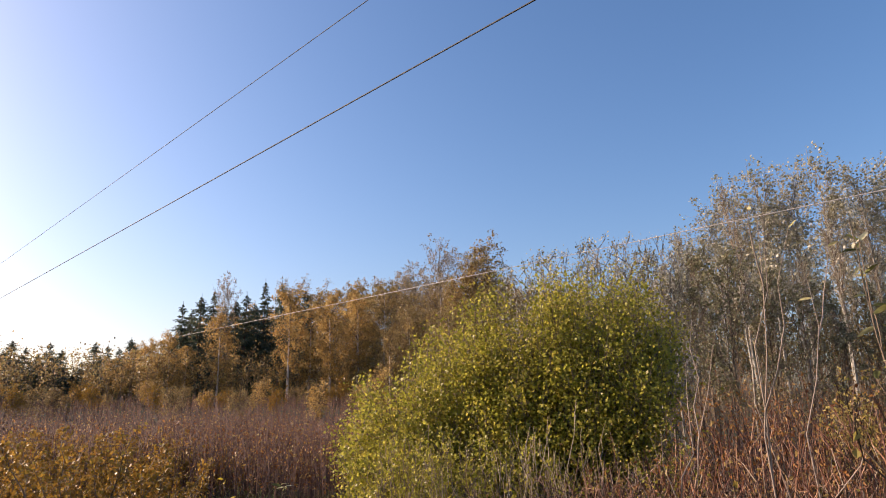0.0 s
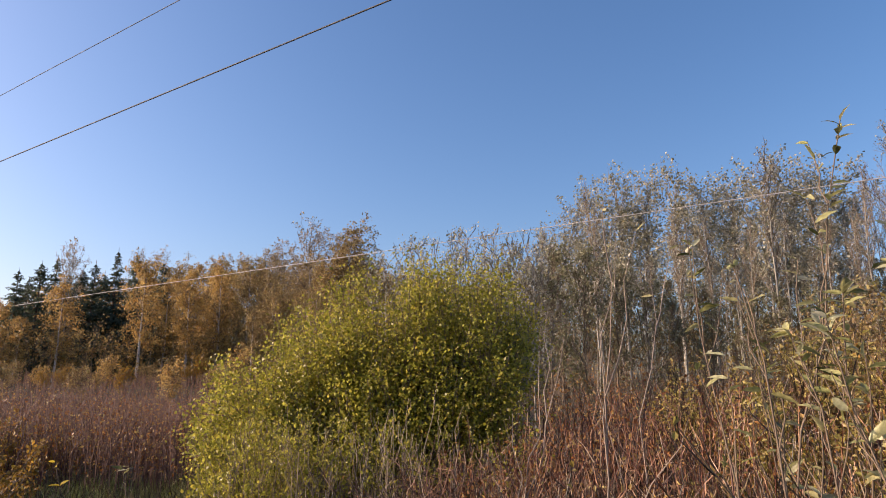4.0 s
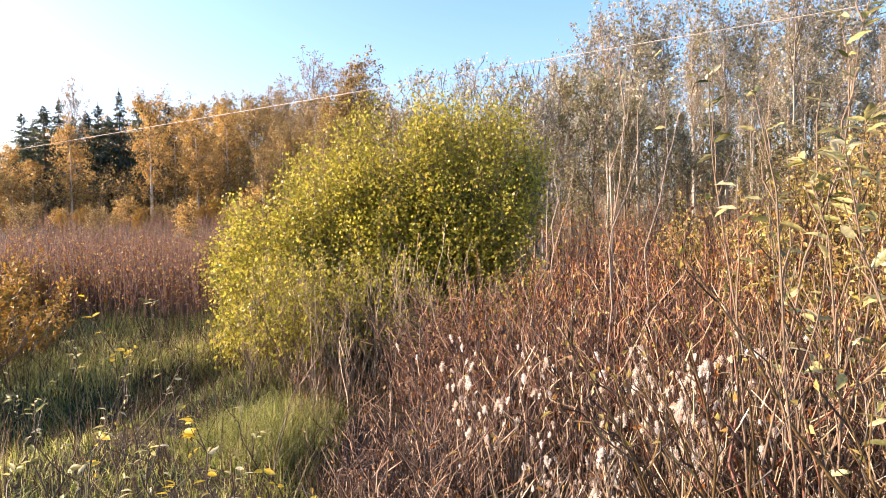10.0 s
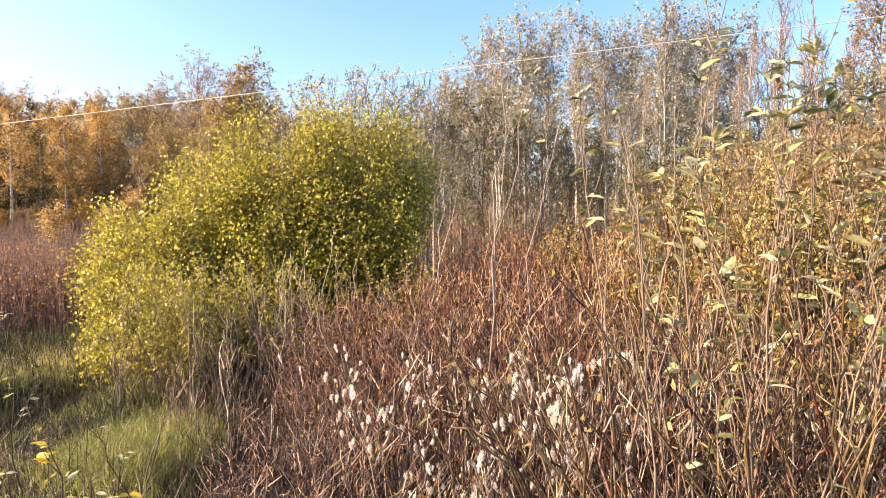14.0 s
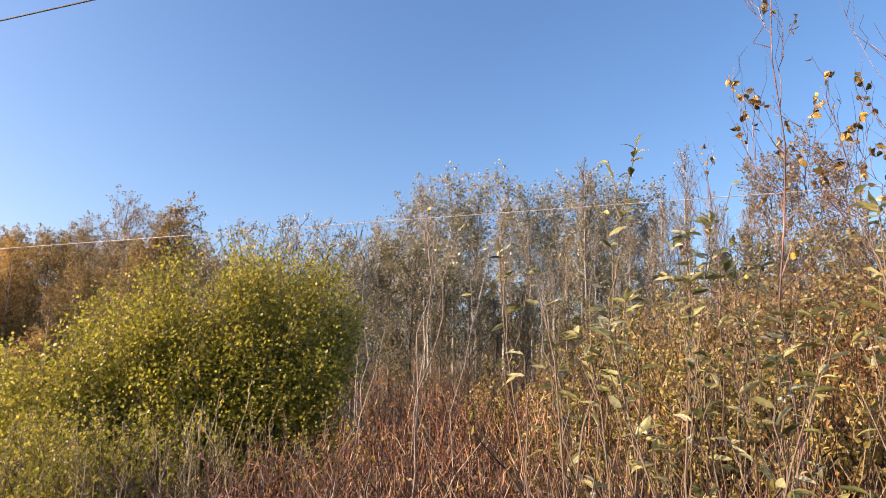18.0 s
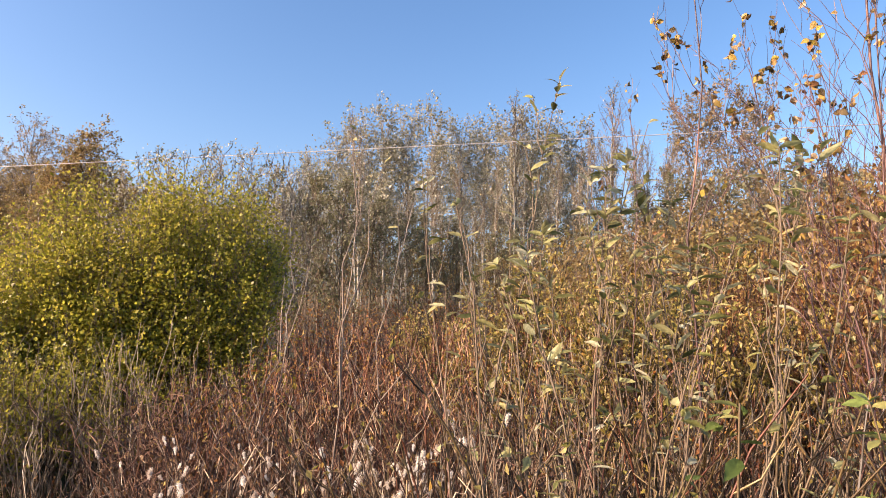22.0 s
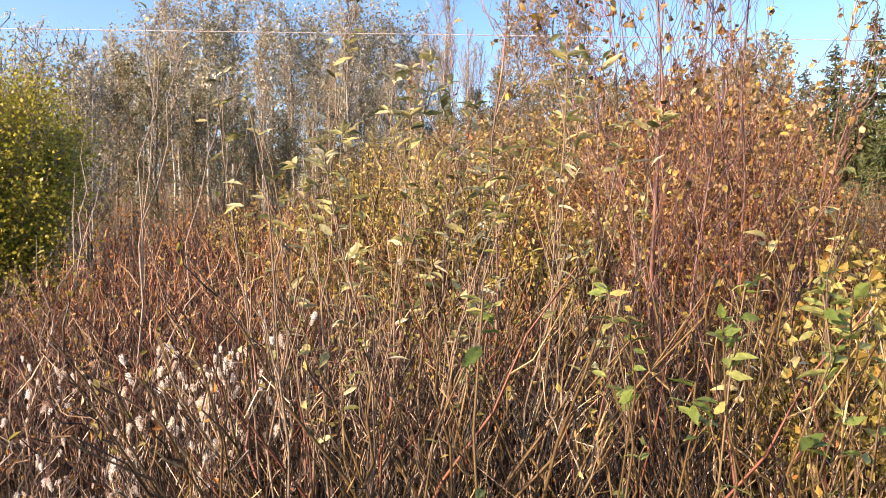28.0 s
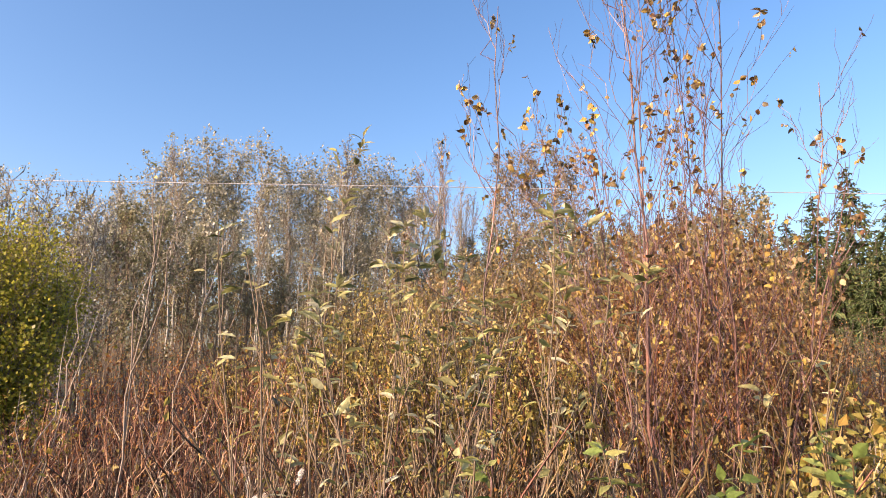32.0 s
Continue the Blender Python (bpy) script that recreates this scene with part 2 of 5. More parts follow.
M_DRY_LEAF = leaf_material("withered_leaves", [(0.11, 0.042, 0.016), (0.28, 0.11, 0.032), (0.40, 0.22, 0.065), (0.40, 0.31, 0.11)], 0.42, 0.5, 12)
M_LITTER = leaf_material("fallen_leaves", [(0.02, 0.011, 0.007), (0.05, 0.025, 0.013), (0.11, 0.06, 0.028), (0.20, 0.12, 0.05)], 0.2, 0.7, 12)
M_STRAW_LEAF = leaf_material("straw_willow_leaves", [(0.17, 0.14, 0.038), (0.35, 0.285, 0.07), (0.54, 0.43, 0.16), (0.28, 0.26, 0.06), (0.38, 0.21, 0.05)], 0.44, 0.4, 12)
M_NEAR_LEAF = leaf_material("goat_willow_leaves", [(0.06, 0.07, 0.022), (0.24, 0.25, 0.085), (0.46, 0.45, 0.20), (0.68, 0.65, 0.45), (0.32, 0.32, 0.10), (0.54, 0.48, 0.22), (0.14, 0.145, 0.05)], 0.42, 0.4, 5, single=True)
M_FRESH_LEAF = leaf_material("fresh_willow_leaves", [(0.09, 0.14, 0.035), (0.16, 0.22, 0.055), (0.27, 0.32, 0.10), (0.38, 0.36, 0.13)], 0.42, 0.4, 5, single=True)
# Near-black and bright stops paint backlit and glowing leaves into the tint.
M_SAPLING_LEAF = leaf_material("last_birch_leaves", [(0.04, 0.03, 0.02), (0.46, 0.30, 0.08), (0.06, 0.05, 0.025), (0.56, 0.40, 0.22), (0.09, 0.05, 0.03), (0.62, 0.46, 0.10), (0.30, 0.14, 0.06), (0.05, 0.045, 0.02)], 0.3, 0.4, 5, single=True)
M_GOLD_LEAF = leaf_material("golden_sprout_leaves", [(0.62, 0.46, 0.03), (0.7, 0.5, 0.06), (0.5, 0.42, 0.06)], 0.4, 0.4, 5, single=True)
M_FLUFF = leaf_material("white_seed_fluff", [(0.66, 0.57, 0.49), (0.80, 0.74, 0.66), (0.90, 0.87, 0.82)], 0.45, 0.9, 40, single=True)
M_GRASS = leaf_material("green_grass", [(0.08, 0.115, 0.025), (0.20, 0.24, 0.055), (0.34, 0.36, 0.11), (0.52, 0.48, 0.23)], 0.48, 0.45, 10)
M_PALE_GRASS = leaf_material("pale_grass", [(0.20, 0.21, 0.05), (0.42, 0.39, 0.14), (0.62, 0.55, 0.26), (0.32, 0.35, 0.09)], 0.5, 0.5, 10)
# Blade colours darkened to put the shade of the thicket's gaps into them.
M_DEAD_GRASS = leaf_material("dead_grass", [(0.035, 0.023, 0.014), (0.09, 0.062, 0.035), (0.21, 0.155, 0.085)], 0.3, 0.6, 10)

# ---- mesh helpers ----
rng = np.random.default_rng(7)


def reseed(n):
    global rng
    rng = np.random.default_rng(n)


def unit(a):
    return a / np.maximum(np.linalg.norm(a, axis=-1, keepdims=True), 1e-9)


def merge(*geos):
    vs, fs, n = [], [], 0
    for v, f in geos:
        vs.append(v)
        fs += [a + n for a in f]
        n += len(v)
    return np.concatenate(vs), fs


def tubes(P, R, sides=3):
    """Tapered tubes along the polylines P (n, k, 3) with the radii R (n, k)."""
    n, k, _ = P.shape
    T = unit(np.gradient(P, axis=1))
    ref = np.where(np.abs(T[..., 2:3]) > 0.9, np.array([1.0, 0, 0]), np.array([0, 0, 1.0]))
    A = unit(np.cross(T, ref))
    B = np.cross(T, A)
    th = np.arange(sides) * 2 * np.pi / sides
    ring = A[:, :, None] * np.cos(th)[None, None, :, None] + B[:, :, None] * np.sin(th)[None, None, :, None]
    V = (P[:, :, None] + ring * R[:, :, None, None]).reshape(-1, 3)
    i = (np.arange(n)[:, None, None] * k + np.arange(k - 1)[None, :, None]) * sides
    j = np.arange(sides)[None, None, :]
    j2 = (j + 1) % sides
    F = np.stack([i + j, i + j2, i + sides + j2, i + sides + j], -1).reshape(-1, 4)
    return V, [F]


def leaf_geo(pos, along, normal, length, width, fine=False):
    """Small leaves: a kite each, or with fine=True folded along the midrib."""
    along = unit(along)
    side = unit(np.cross(along, normal))
    nor = np.cross(side, along)
    L, W = length[:, None], width[:, None]
    base, tip = pos, pos + along * L
    if not fine:
        V = np.stack([base, base + along * L * 0.45 + side * W, tip, base + along * L * 0.45 - side * W], 1)
        F = np.arange(len(pos) * 4).reshape(-1, 4)
        return V.reshape(-1, 3), [F]
    mid = base + along * L * 0.5 - nor * W * 0.3
    V = np.stack([base, base + along * L * 0.45 + side * W + nor * W * 0.25, tip - nor * W * 0.5,
                  base + along * L * 0.45 - side * W + nor * W * 0.25, mid], 1)
    o = np.arange(len(pos))[:, None] * 5
    F = np.concatenate([o + np.array([q]) for q in ((0, 1, 4), (1, 2, 4), (2, 3, 4), (3, 0, 4))])
    return V.reshape(-1, 3), [F]


def blades(P, W):
    """Flat tapering blades along P (n, k, 3), base width W (n,)."""
    n, k, _ = P.shape
    a = rng.uniform(0, 2 * np.pi, n)
    side = np.stack([np.cos(a), np.sin(a), 0 * a], -1)
    t = 1 - np.arange(k) / (k - 1) * 0.92
    off = side[:, None] * (W[:, None] * t[None])[..., None] * 0.5
    V = np.stack([P - off, P + off], 2).reshape(-1, 3)
    i = (np.arange(n)[:, None] * k + np.arange(k - 1)[None]) * 2
    F = np.stack([i, i + 1, i + 3, i + 2], -1).reshape(-1, 4)
    return V, [F]


def mesh_of(name, geo, mat, smooth=False):
    V, faces = geo
    me = bpy.data.meshes.new(name)
    me.vertices.add(len(V))
    me.vertices.foreach_set("co", np.ascontiguousarray(V, dtype=np.float32).ravel())
    idx = np.concatenate([f.ravel() for f in faces]).astype(np.int32)
    sizes = np.concatenate([np.full(len(f), f.shape[1]) for f in faces])
    me.loops.add(len(idx))
    me.loops.foreach_set("vertex_index", idx)
    me.polygons.add(len(sizes))
    me.polygons.foreach_set("loop_start", np.r_[0, np.cumsum(sizes)[:-1]].astype(np.int32))
    me.polygons.foreach_set("use_smooth", np.full(len(sizes), smooth))
    me.materials.append(mat)
    me.update(calc_edges=True)
    return me


def mass(name, geo, mat, parent, label=""):
    """Twigs or leaves of one plant, past counting: one part of kind stuff."""
    return tagged(part(name, geo, mat, parent, label), kind="stuff")


def part(name, geo, mat, parent=None, label="", smooth=False):
    ob = new(name, geo if isinstance(geo, bpy.types.Mesh) else mesh_of(name, geo, mat, smooth))
    if parent is not None:
        ob.parent = parent
    return tagged(ob, label)


def thing(name, label, category, group="", at=(0, 0, 0)):
    ob = new(name)
    ob.location = at
    return tagged(ob, label, category, group)


def smooth_step(a, b, x):
    t = np.clip((x - a) / (b - a), 0, 1)
    return t * t * (3 - 2 * t)


def ditch_x(y):
    return -5.05 - 0.09 * (y - 4.0) - 0.15 * np.sin(y * 0.8)


def height(x, y):
    """The lie of the land: flat at the path, a ditch on the left, rising to the woods."""
    x, y = np.asarray(x, float), np.asarray(y, float)
    r = np.hypot(x, y)
    z = 2.4 * smooth_step(14, 72, r) + 5.0 * smooth_step(80, 400, r)
    z = z + 0.05 * np.sin(x * 1.3 + 0.7) * np.sin(y * 1.1) * smooth_step(1, 4, r)
    d = (x - ditch_x(y)) / 0.48
    z = z - 0.5 * np.exp(-d * d) * smooth_step(40, 25, np.abs(y))
    e = (x - ditch_x(y) - 0.95) / 0.5
    hollow = np.exp(-((x + 2.0) ** 2 + (y - 4.0) ** 2) / 0.2)
    return z + 0.10 * np.exp(-e * e) * smooth_step(40, 25, np.abs(y)) - 0.55 * hollow


def spot(az, d, lift=0.0):
    x, y = d * math.sin(radians(az)), d * math.cos(radians(az))
    return (x, y, float(height(x, y)) + lift)


def scatter(n, az0, az1, d0, d1, power=1.0):
    """n places on the ground in a sector, evenly by area when power is 0.5."""
    az = np.radians(rng.uniform(az0, az1, n))
    d = d0 + (d1 - d0) * rng.uniform(0, 1, n) ** power
    x, y = d * np.sin(az), d * np.cos(az)
    return np.stack([x, y, height(x, y)], -1)


def stems(base, tall, lean=0.15, k=5, curl=0.1):
    """Rising, slightly bent polylines from the base points."""
    n = len(base)
    a = rng.uniform(0, 2 * np.pi, n)
    out = np.stack([np.cos(a), np.sin(a), 0 * a], -1) * (np.abs(rng.normal(0, lean, n)) * tall)[:, None]
    t = np.linspace(0, 1, k)
    P = base[:, None] + out[:, None] * (t ** 1.5)[None, :, None]
    P[..., 2] += tall[:, None] * t[None] * (1 - 0.15 * t[None] * rng.uniform(0, 1, (n, 1)))
    P[:, 1:-1] += rng.normal(0, curl, (n, k - 2, 3)) * (tall * 0.12)[:, None, None]
    return P


def along(P, u):
    """Points and directions at the parameters u (m,) of the polylines P (m, k, 3)."""
    k = P.shape[1]
    f = np.clip(u, 0, 0.999) * (k - 1)
    i = f.astype(int)
    w = (f - i)[:, None]
    r = np.arange(len(P))
    a, b = P[r, i], P[r, i + 1]
    return a * (1 - w) + b * w, unit(b - a)


def offshoots(P, n, length, open_angle, lo=0.2, hi=0.98, k=4, rise=0.3, droop=0.0, wob=0.05):
    """n side branches on each polyline. length: a number or one for each (m,). Returns their polylines and parameters."""
    m = len(P)
    Q = np.repeat(P, n, 0)
    u = np.clip((np.tile(np.arange(n), m) + rng.uniform(0.1, 0.9, m * n)) / n, 0, 1) * (hi - lo) + lo
    p, d = along(Q, u)
    rand = unit(np.cross(d, rng.normal(0, 1, d.shape)))
    ang = open_angle * rng.uniform(0.6, 1.3, m * n)
    w = unit(d * np.cos(ang)[:, None] + rand * np.sin(ang)[:, None] + np.array([0, 0, rise]))
    ln = np.broadcast_to(length, (m,)).repeat(n) * (1.15 - 0.75 * u) * rng.uniform(0.6, 1.25, m * n)
    t = np.linspace(0, 1, k)
    C = p[:, None] + w[:, None] * (ln[:, None] * t[None])[..., None]
    C[..., 2] += (rise * 0.35 * ln[:, None] - droop * ln[:, None]) * (t ** 2)[None]
    C[:, 1:] += rng.normal(0, wob, (m * n, k - 1, 3)) * ln[:, None, None]
    return C, u


def taper(n, k, r0, r1):
    t = np.linspace(0, 1, k)[None]
    r0, r1 = np.broadcast_to(r0, (n,))[:, None], np.broadcast_to(r1, (n,))[:, None]
    return r0 * (1 - t) + r1 * t


def foliage(P, n, size, aspect=0.35, lo=0.15, jitter=0.0, fine=False, hang=0.3, keep=1.0):
    """n leaves on each twig of P."""
    Q = np.repeat(P, n, 0)
    if keep < 1:
        Q = Q[rng.uniform(0, 1, len(Q)) < keep]
    m = len(Q)
    p, d = along(Q, rng.uniform(lo, 1, m))
    w = unit(d * 0.5 + rng.normal(0, 0.6, (m, 3)) + np.array([0, 0, -hang]))
    p = p + rng.normal(0, 1, (m, 3)) * jitter
    s = size * rng.uniform(0.6, 1.3, m)
    return leaf_geo(p, w, rng.normal(0, 1, (m, 3)) + np.array([0, 0, 0.6]), s, s * aspect, fine)


# ---- ground and wires ----
def build_ground():
    u = np.linspace(-1, 1, 241)
    c = 26 * u + 60 * u ** 3 + 2400 * u ** 9
    X, Y = np.meshgrid(c, c, indexing="ij")
    V = np.stack([X, Y, height(X, Y)], -1).reshape(-1, 3)
    n = len(c)
    i = (np.arange(n - 1)[:, None] * n + np.arange(n - 1)[None]).ravel()
    F = np.stack([i, i + n, i + n + 1, i + 1], -1)
    tagged(part("ground", (V, [F]), M_GROUND, smooth=True), "rough meadow ground of moss, soil and dead plant litter", "ground", kind="structure")


def overhead_wire(dist, up, radius, sag, label, mat):
    """A wire that runs past at that distance and height over the eye."""
    t = np.linspace(-170, 130, 90)
    out, run = aim(15.5, 0), aim(-74.5, 0)
    s = np.array(out)[None] * dist - np.array(run)[None] * t[:, None]
    s[:, 2] = 1.65 + up + sag * (t / 100.0) ** 2
    ob = part("overhead_wire", tubes(s[None], np.full((1, 90), radius), 6), mat, smooth=True)
    tagged(ob, label, "power line", "overhead wires")


build_ground()
overhead_wire(8.0, 6.72, 0.016, 0.0, "blackened metal overhead wire high above the thicket", M_WIRE_DARK)
overhead_wire(6.0, 6.80, 0.008, 0.0, "thin blackened overhead wire above the path", M_WIRE_DARK)
overhead_wire(25.0, 6.80, 0.017, 0.0, "pale twisted overhead cable crossing in front of the trees", M_WIRE)


# ---- trees ----
def leafy_tree(name, label, category, group, tall, spread, crown_from, limbs, leaf, leaf_size, bark, twig, leaves_per=7, rise=0.5, droop=0.0, trunk_r=0.12, subs=5, twigs=4, wob=0.03, top=0.25, keep=1.0, aspect=0.38, loose=0.6, fine_twigs=True):
    """A tree with trunk, limbs, twigs and a crown of single leaves."""
    root = thing(name, label, category, group)
    k = 9
    t = np.linspace(0, 1, k)
    T = np.zeros((1, k, 3))
    T[0, :, 2] = t * tall
    T[0, 1:, :2] = np.cumsum(rng.normal(0, 0.012 * tall / 3, (k - 1, 2)), 0)
    part("trunk", tubes(T, taper(1, k, trunk_r, 0.015), 7), bark, root, smooth=True)
    L, u = offshoots(T, limbs, spread, 0.9, crown_from, 0.98, 5, rise, droop * 0.5, wob)
    v = (u - crown_from) / (1 - crown_from)
    shape = (np.sin(np.pi * np.clip(v * 0.85 + 0.13, 0, 1)) * (1 - top) + top) / (1.15 - 0.75 * u)
    L = L[:, :1] + (L - L[:, :1]) * shape[:, None, None]
    ln = np.linalg.norm(L[:, -1] - L[:, 0], axis=1)
    S, _ = offshoots(L, subs, ln * 0.55, 0.8, 0.2, 1.0, 3, rise * 0.5, droop, wob * 1.5)
    ls = np.linalg.norm(S[:, -1] - S[:, 0], axis=1)
    W, _ = offshoots(S, twigs, ls * 0.6, 0.7, 0.15, 1.0, 2, 0.1, droop * 1.6, wob * 1.5)
    wood = [tubes(L, taper(len(L), 5, trunk_r * 0.28, 0.008), 3), tubes(S, taper(len(S), 3, 0.012, 0.005), 3)]
    if fine_twigs:
        wood.append(tubes(W, taper(len(W), 2, 0.007, 0.004), 3))
    mass("branchwork", merge(*wood), twig, root)
    mass("crown", foliage(W, leaves_per, leaf_size, aspect, 0.1, leaf_size * loose, keep=keep), leaf, root)
    return root


def spruce_tree(name, label, group, tall, wide, mat):
    root = thing(name, label, "tree", group)
    k = 8
    T = np.zeros((1, k, 3))
    T[0, :, 2] = np.linspace(0, tall, k)
    part("trunk", tubes(T, taper(1, k, tall * 0.012, 0.02), 6), M_SPRUCE_BARK, root, smooth=True)
    n = 210
    u = np.sort(rng.uniform(0.05, 0.965, n))
    a = np.arange(n) * 2.4 + rng.normal(0, 0.3, n)
    tier = 0.8 + 0.25 * np.sin(u * 70)
    ln = wide * (1 - u) ** 0.85 * tier * rng.uniform(0.6, 1.15, n)
    t = np.linspace(0, 1, 5)
    B = np.zeros((n, 5, 3))
    B[..., 0] = np.cos(a)[:, None] * ln[:, None] * t
    B[..., 1] = np.sin(a)[:, None] * ln[:, None] * t
    B[..., 2] = (u * tall)[:, None] + ln[:, None] * (0.1 * t - 0.55 * t ** 2 + 0.3 * t ** 3) * (1.3 - u)[:, None]
    mass("bough_frame", tubes(B, taper(n, 5, 0.03, 0.008), 3), M_SPRUCE_BARK, root)
    S, us = offshoots(B, 12, ln * 0.24 + 0.05, 0.9, 0.1, 1.0, 3, -0.1, 0.3)
    m = len(S)
    p = np.concatenate([S[:, 0], (S[:, 0] + S[:, 1]) / 2])
    w = np.concatenate([S[:, 1] - S[:, 0], S[:, 2] - S[:, 0]])
    s = np.linalg.norm(w, axis=1) * 1.25
    g1 = leaf_geo(p, w, np.tile([0, 0, 1.0], (len(p), 1)) + rng.normal(0, 0.5, (len(p), 3)), s, 0.02 + s * 0.12)
    g2 = leaf_geo(p, w + rng.normal(0, 0.1, w.shape), rng.normal(0, 1, (len(p), 3)), s * 0.9, 0.015 + s * 0.11)
    mass("needles", merge(g1, g2), mat, root)
    return root


def plant(src, az, d, scale=1.0, turn=None, tall=1.0, sink=0.05, label=""):
    """Another of the same kind at that bearing and distance."""
    x, y, z = spot(az, d)
    turn = rng.uniform(0, 360) if turn is None else turn
    ob = copy_thing(src, pose(x, y, z - sink, 0, 0, turn))
    ob.scale = (scale, scale, scale * tall)
    return tagged(ob, label)


def settle(src, az, d, scale=1.0, turn=0.0, tall=1.0):
    src.matrix_basis = pose(*spot(az, d, -0.05), 0, 0, turn)
    src.scale = (scale, scale, scale * tall)


def grow(src, full, az, el, d, tall=1.0, label=""):
    """Another of a kind that is full metres high, so tall that from the eye its top stands at the elevation el."""
    s = (1.65 + d * math.tan(radians(el)) - spot(az, d)[2] + 0.05) / full
    return plant(src, az, d, s / tall, tall=tall, label=label)


def build_far_trees():
    reseed(11)
    birch = [leafy_tree("birch_tree", "autumn birch with a pale trunk and orange-brown leaves", "tree", "autumn birch wood", 13, 3.6, 0.2, 46, M_BIRCH_LEAF, 0.2, M_BIRCH_BARK, M_TWIG_BROWN, 7, 0.35, 0.7, 0.17, top=0.4, subs=4, twigs=4, wob=0.07, loose=0.9) for _ in range(3)]
    dull = [leafy_tree("brown_birch", "birch with dull olive-brown leaves at the wood's edge", "tree", "autumn birch wood", 13, 3.4, 0.15, 44, M_BROWN_LEAF, 0.18, M_BIRCH_BARK, M_TWIG_BROWN, 7, 0.5, 0.3, 0.13, top=0.55, subs=4, twigs=4, wob=0.06, loose=0.9) for _ in range(2)]
    # golden birches in front of the spruces: bearing, elevation of the top, distance
    for i, (az, el, d) in enumerate(((-43.3, 9.9, 58), (-48.9, 7.9, 59), (-39.8, 9.2, 59))):
        settle(birch[i], az, d, (1.65 + d * math.tan(radians(el)) - spot(az, d)[2]) / 13.0, 40.0 * i)
    settle(dull[0], -35.0, 60, 0.78)
    settle(dull[1], -26.2, 56, 0.98)
    grow(birch[1], 13.0, -37.4, 9.2, 61)
    grow(birch[2], 13.0, -41.6, 8.4, 62)
    for i, (az, el, d) in enumerate(((-33.0, 9.2, 58), (-31.0, 9.4, 60), (-28.8, 10.2, 56), (-25.2, 11.2, 55), (-23.0, 9.0, 58), (-20.6, 8.6, 60), (-17.6, 8.2, 60), (-32.0, 7.4, 48), (-29.4, 8.0, 46), (-34.6, 6.4, 48))):
        grow(dull[i % 2], 13.6, az, el, d)
    # low orange birches towards the open side
    for i, (az, el, d) in enumerate(((-52.6, 6.0, 62), (-54.0, 5.2, 63), (-55.4, 4.6, 62), (-56.8, 4.0, 63), (-58.2, 3.2, 64), (-51.4, 5.0, 60), (-53.4, 4.2, 60), (-55.9, 3.4, 60))):
        grow(birch[i % 3], 13.0, az, el, d, 0.9, "low birch with dull orange leaves at the wood's edge")
    # the wood behind
    reseed(15)
    for i in range(34):
        az = -43 + i * 0.82 + rng.uniform(-0.4, 0.4)
        el = float(np.interp(az, [-43, -40, -36, -31, -22, -15], [9.0, 9.4, 10.6, 10.2, 9.6, 8.6]))
        grow(birch[i % 3] if i % 3 and az < -35 else dull[i % 2], 13.4, az, el * rng.uniform(0.88, 1.04), rng.uniform(66, 86))
    for i in range(14):
        az = -55 + i * 0.9
        grow(birch[i % 3], 13.0, az, float(np.interp(az, [-55, -50, -43], [5.2, 7.2, 9.0])) * rng.uniform(0.85, 1.0), rng.uniform(80, 92))
    reseed(16)
    low = [leafy_tree("low_willow", "low willow shrub with yellowing green leaves before the wood", "willow", "low willows", 3.0, 1.5, 0.08, 22, m, 0.13, M_TWIG_BROWN, M_TWIG_BROWN, 6, 0.7, 0.0, 0.04, subs=4, twigs=3, top=0.8, loose=0.8, fine_twigs=False) for m in (M_YELLOW_LEAF, M_BIRCH_LEAF, M_BROWN_LEAF)]
    for i in range(46):
        az, d = -67 + i * 1.05 + rng.uniform(-0.5, 0.5), rng.uniform(30, 56)
        el = rng.uniform(0.6, 1.8) if i % 3 else rng.uniform(1.0, 2.4)
        if i < 3:
            settle(low[i], az, d, 0.8, 50.0 * i)
        else:
            grow(low[(i * 7 // 3) % 3], 3.4, az, el, d, 0.8)
    reseed(14)
    for i in range(8):
        grow(dull[i % 2], 13.4, -33 + i * 2.0, rng.uniform(6.0, 8.4), rng.uniform(44, 54), label="young birch with olive-brown leaves at the wood's edge")
    reseed(12)
    bare = leafy_tree("half_bare_birch", "tall half-bare birch with a rounded pinkish-grey crown", "tree", "", 14.5, 3.6, 0.25, 44, M_PALE_LEAF, 0.15, M_BIRCH_BARK, M_TWIG_GREY, 6, 0.5, 0.15, 0.16, top=0.7, subs=5)
    settle(bare, -30.2, 58, 0.86)
    plant(bare, -27.8, 58, 0.78)
    plant(bare, -32.6, 66, 0.82)
    for i in range(9):
        plant(bare, -43 + i * 2.4, rng.uniform(78, 90), rng.uniform(0.84, 0.96))
    grow(dull[0], 14.0, -26.6, 12.6, 54, 0.9, "dense russet-brown birch beside a half-bare one")
    grow(dull[1], 14.0, -28.2, 11.4, 54, 0.9, "dense russet-brown birch beside a half-bare one")
    reseed(13)
    spruce = [spruce_tree("spruce_tree", "dark green spruce at the wood's edge", "dark spruces", 15, 4.4, M_SPRUCE), spruce_tree("spruce_tree", "dark green spruce at the wood's edge", "dark spruces", 14, 4.6, M_SPRUCE)]
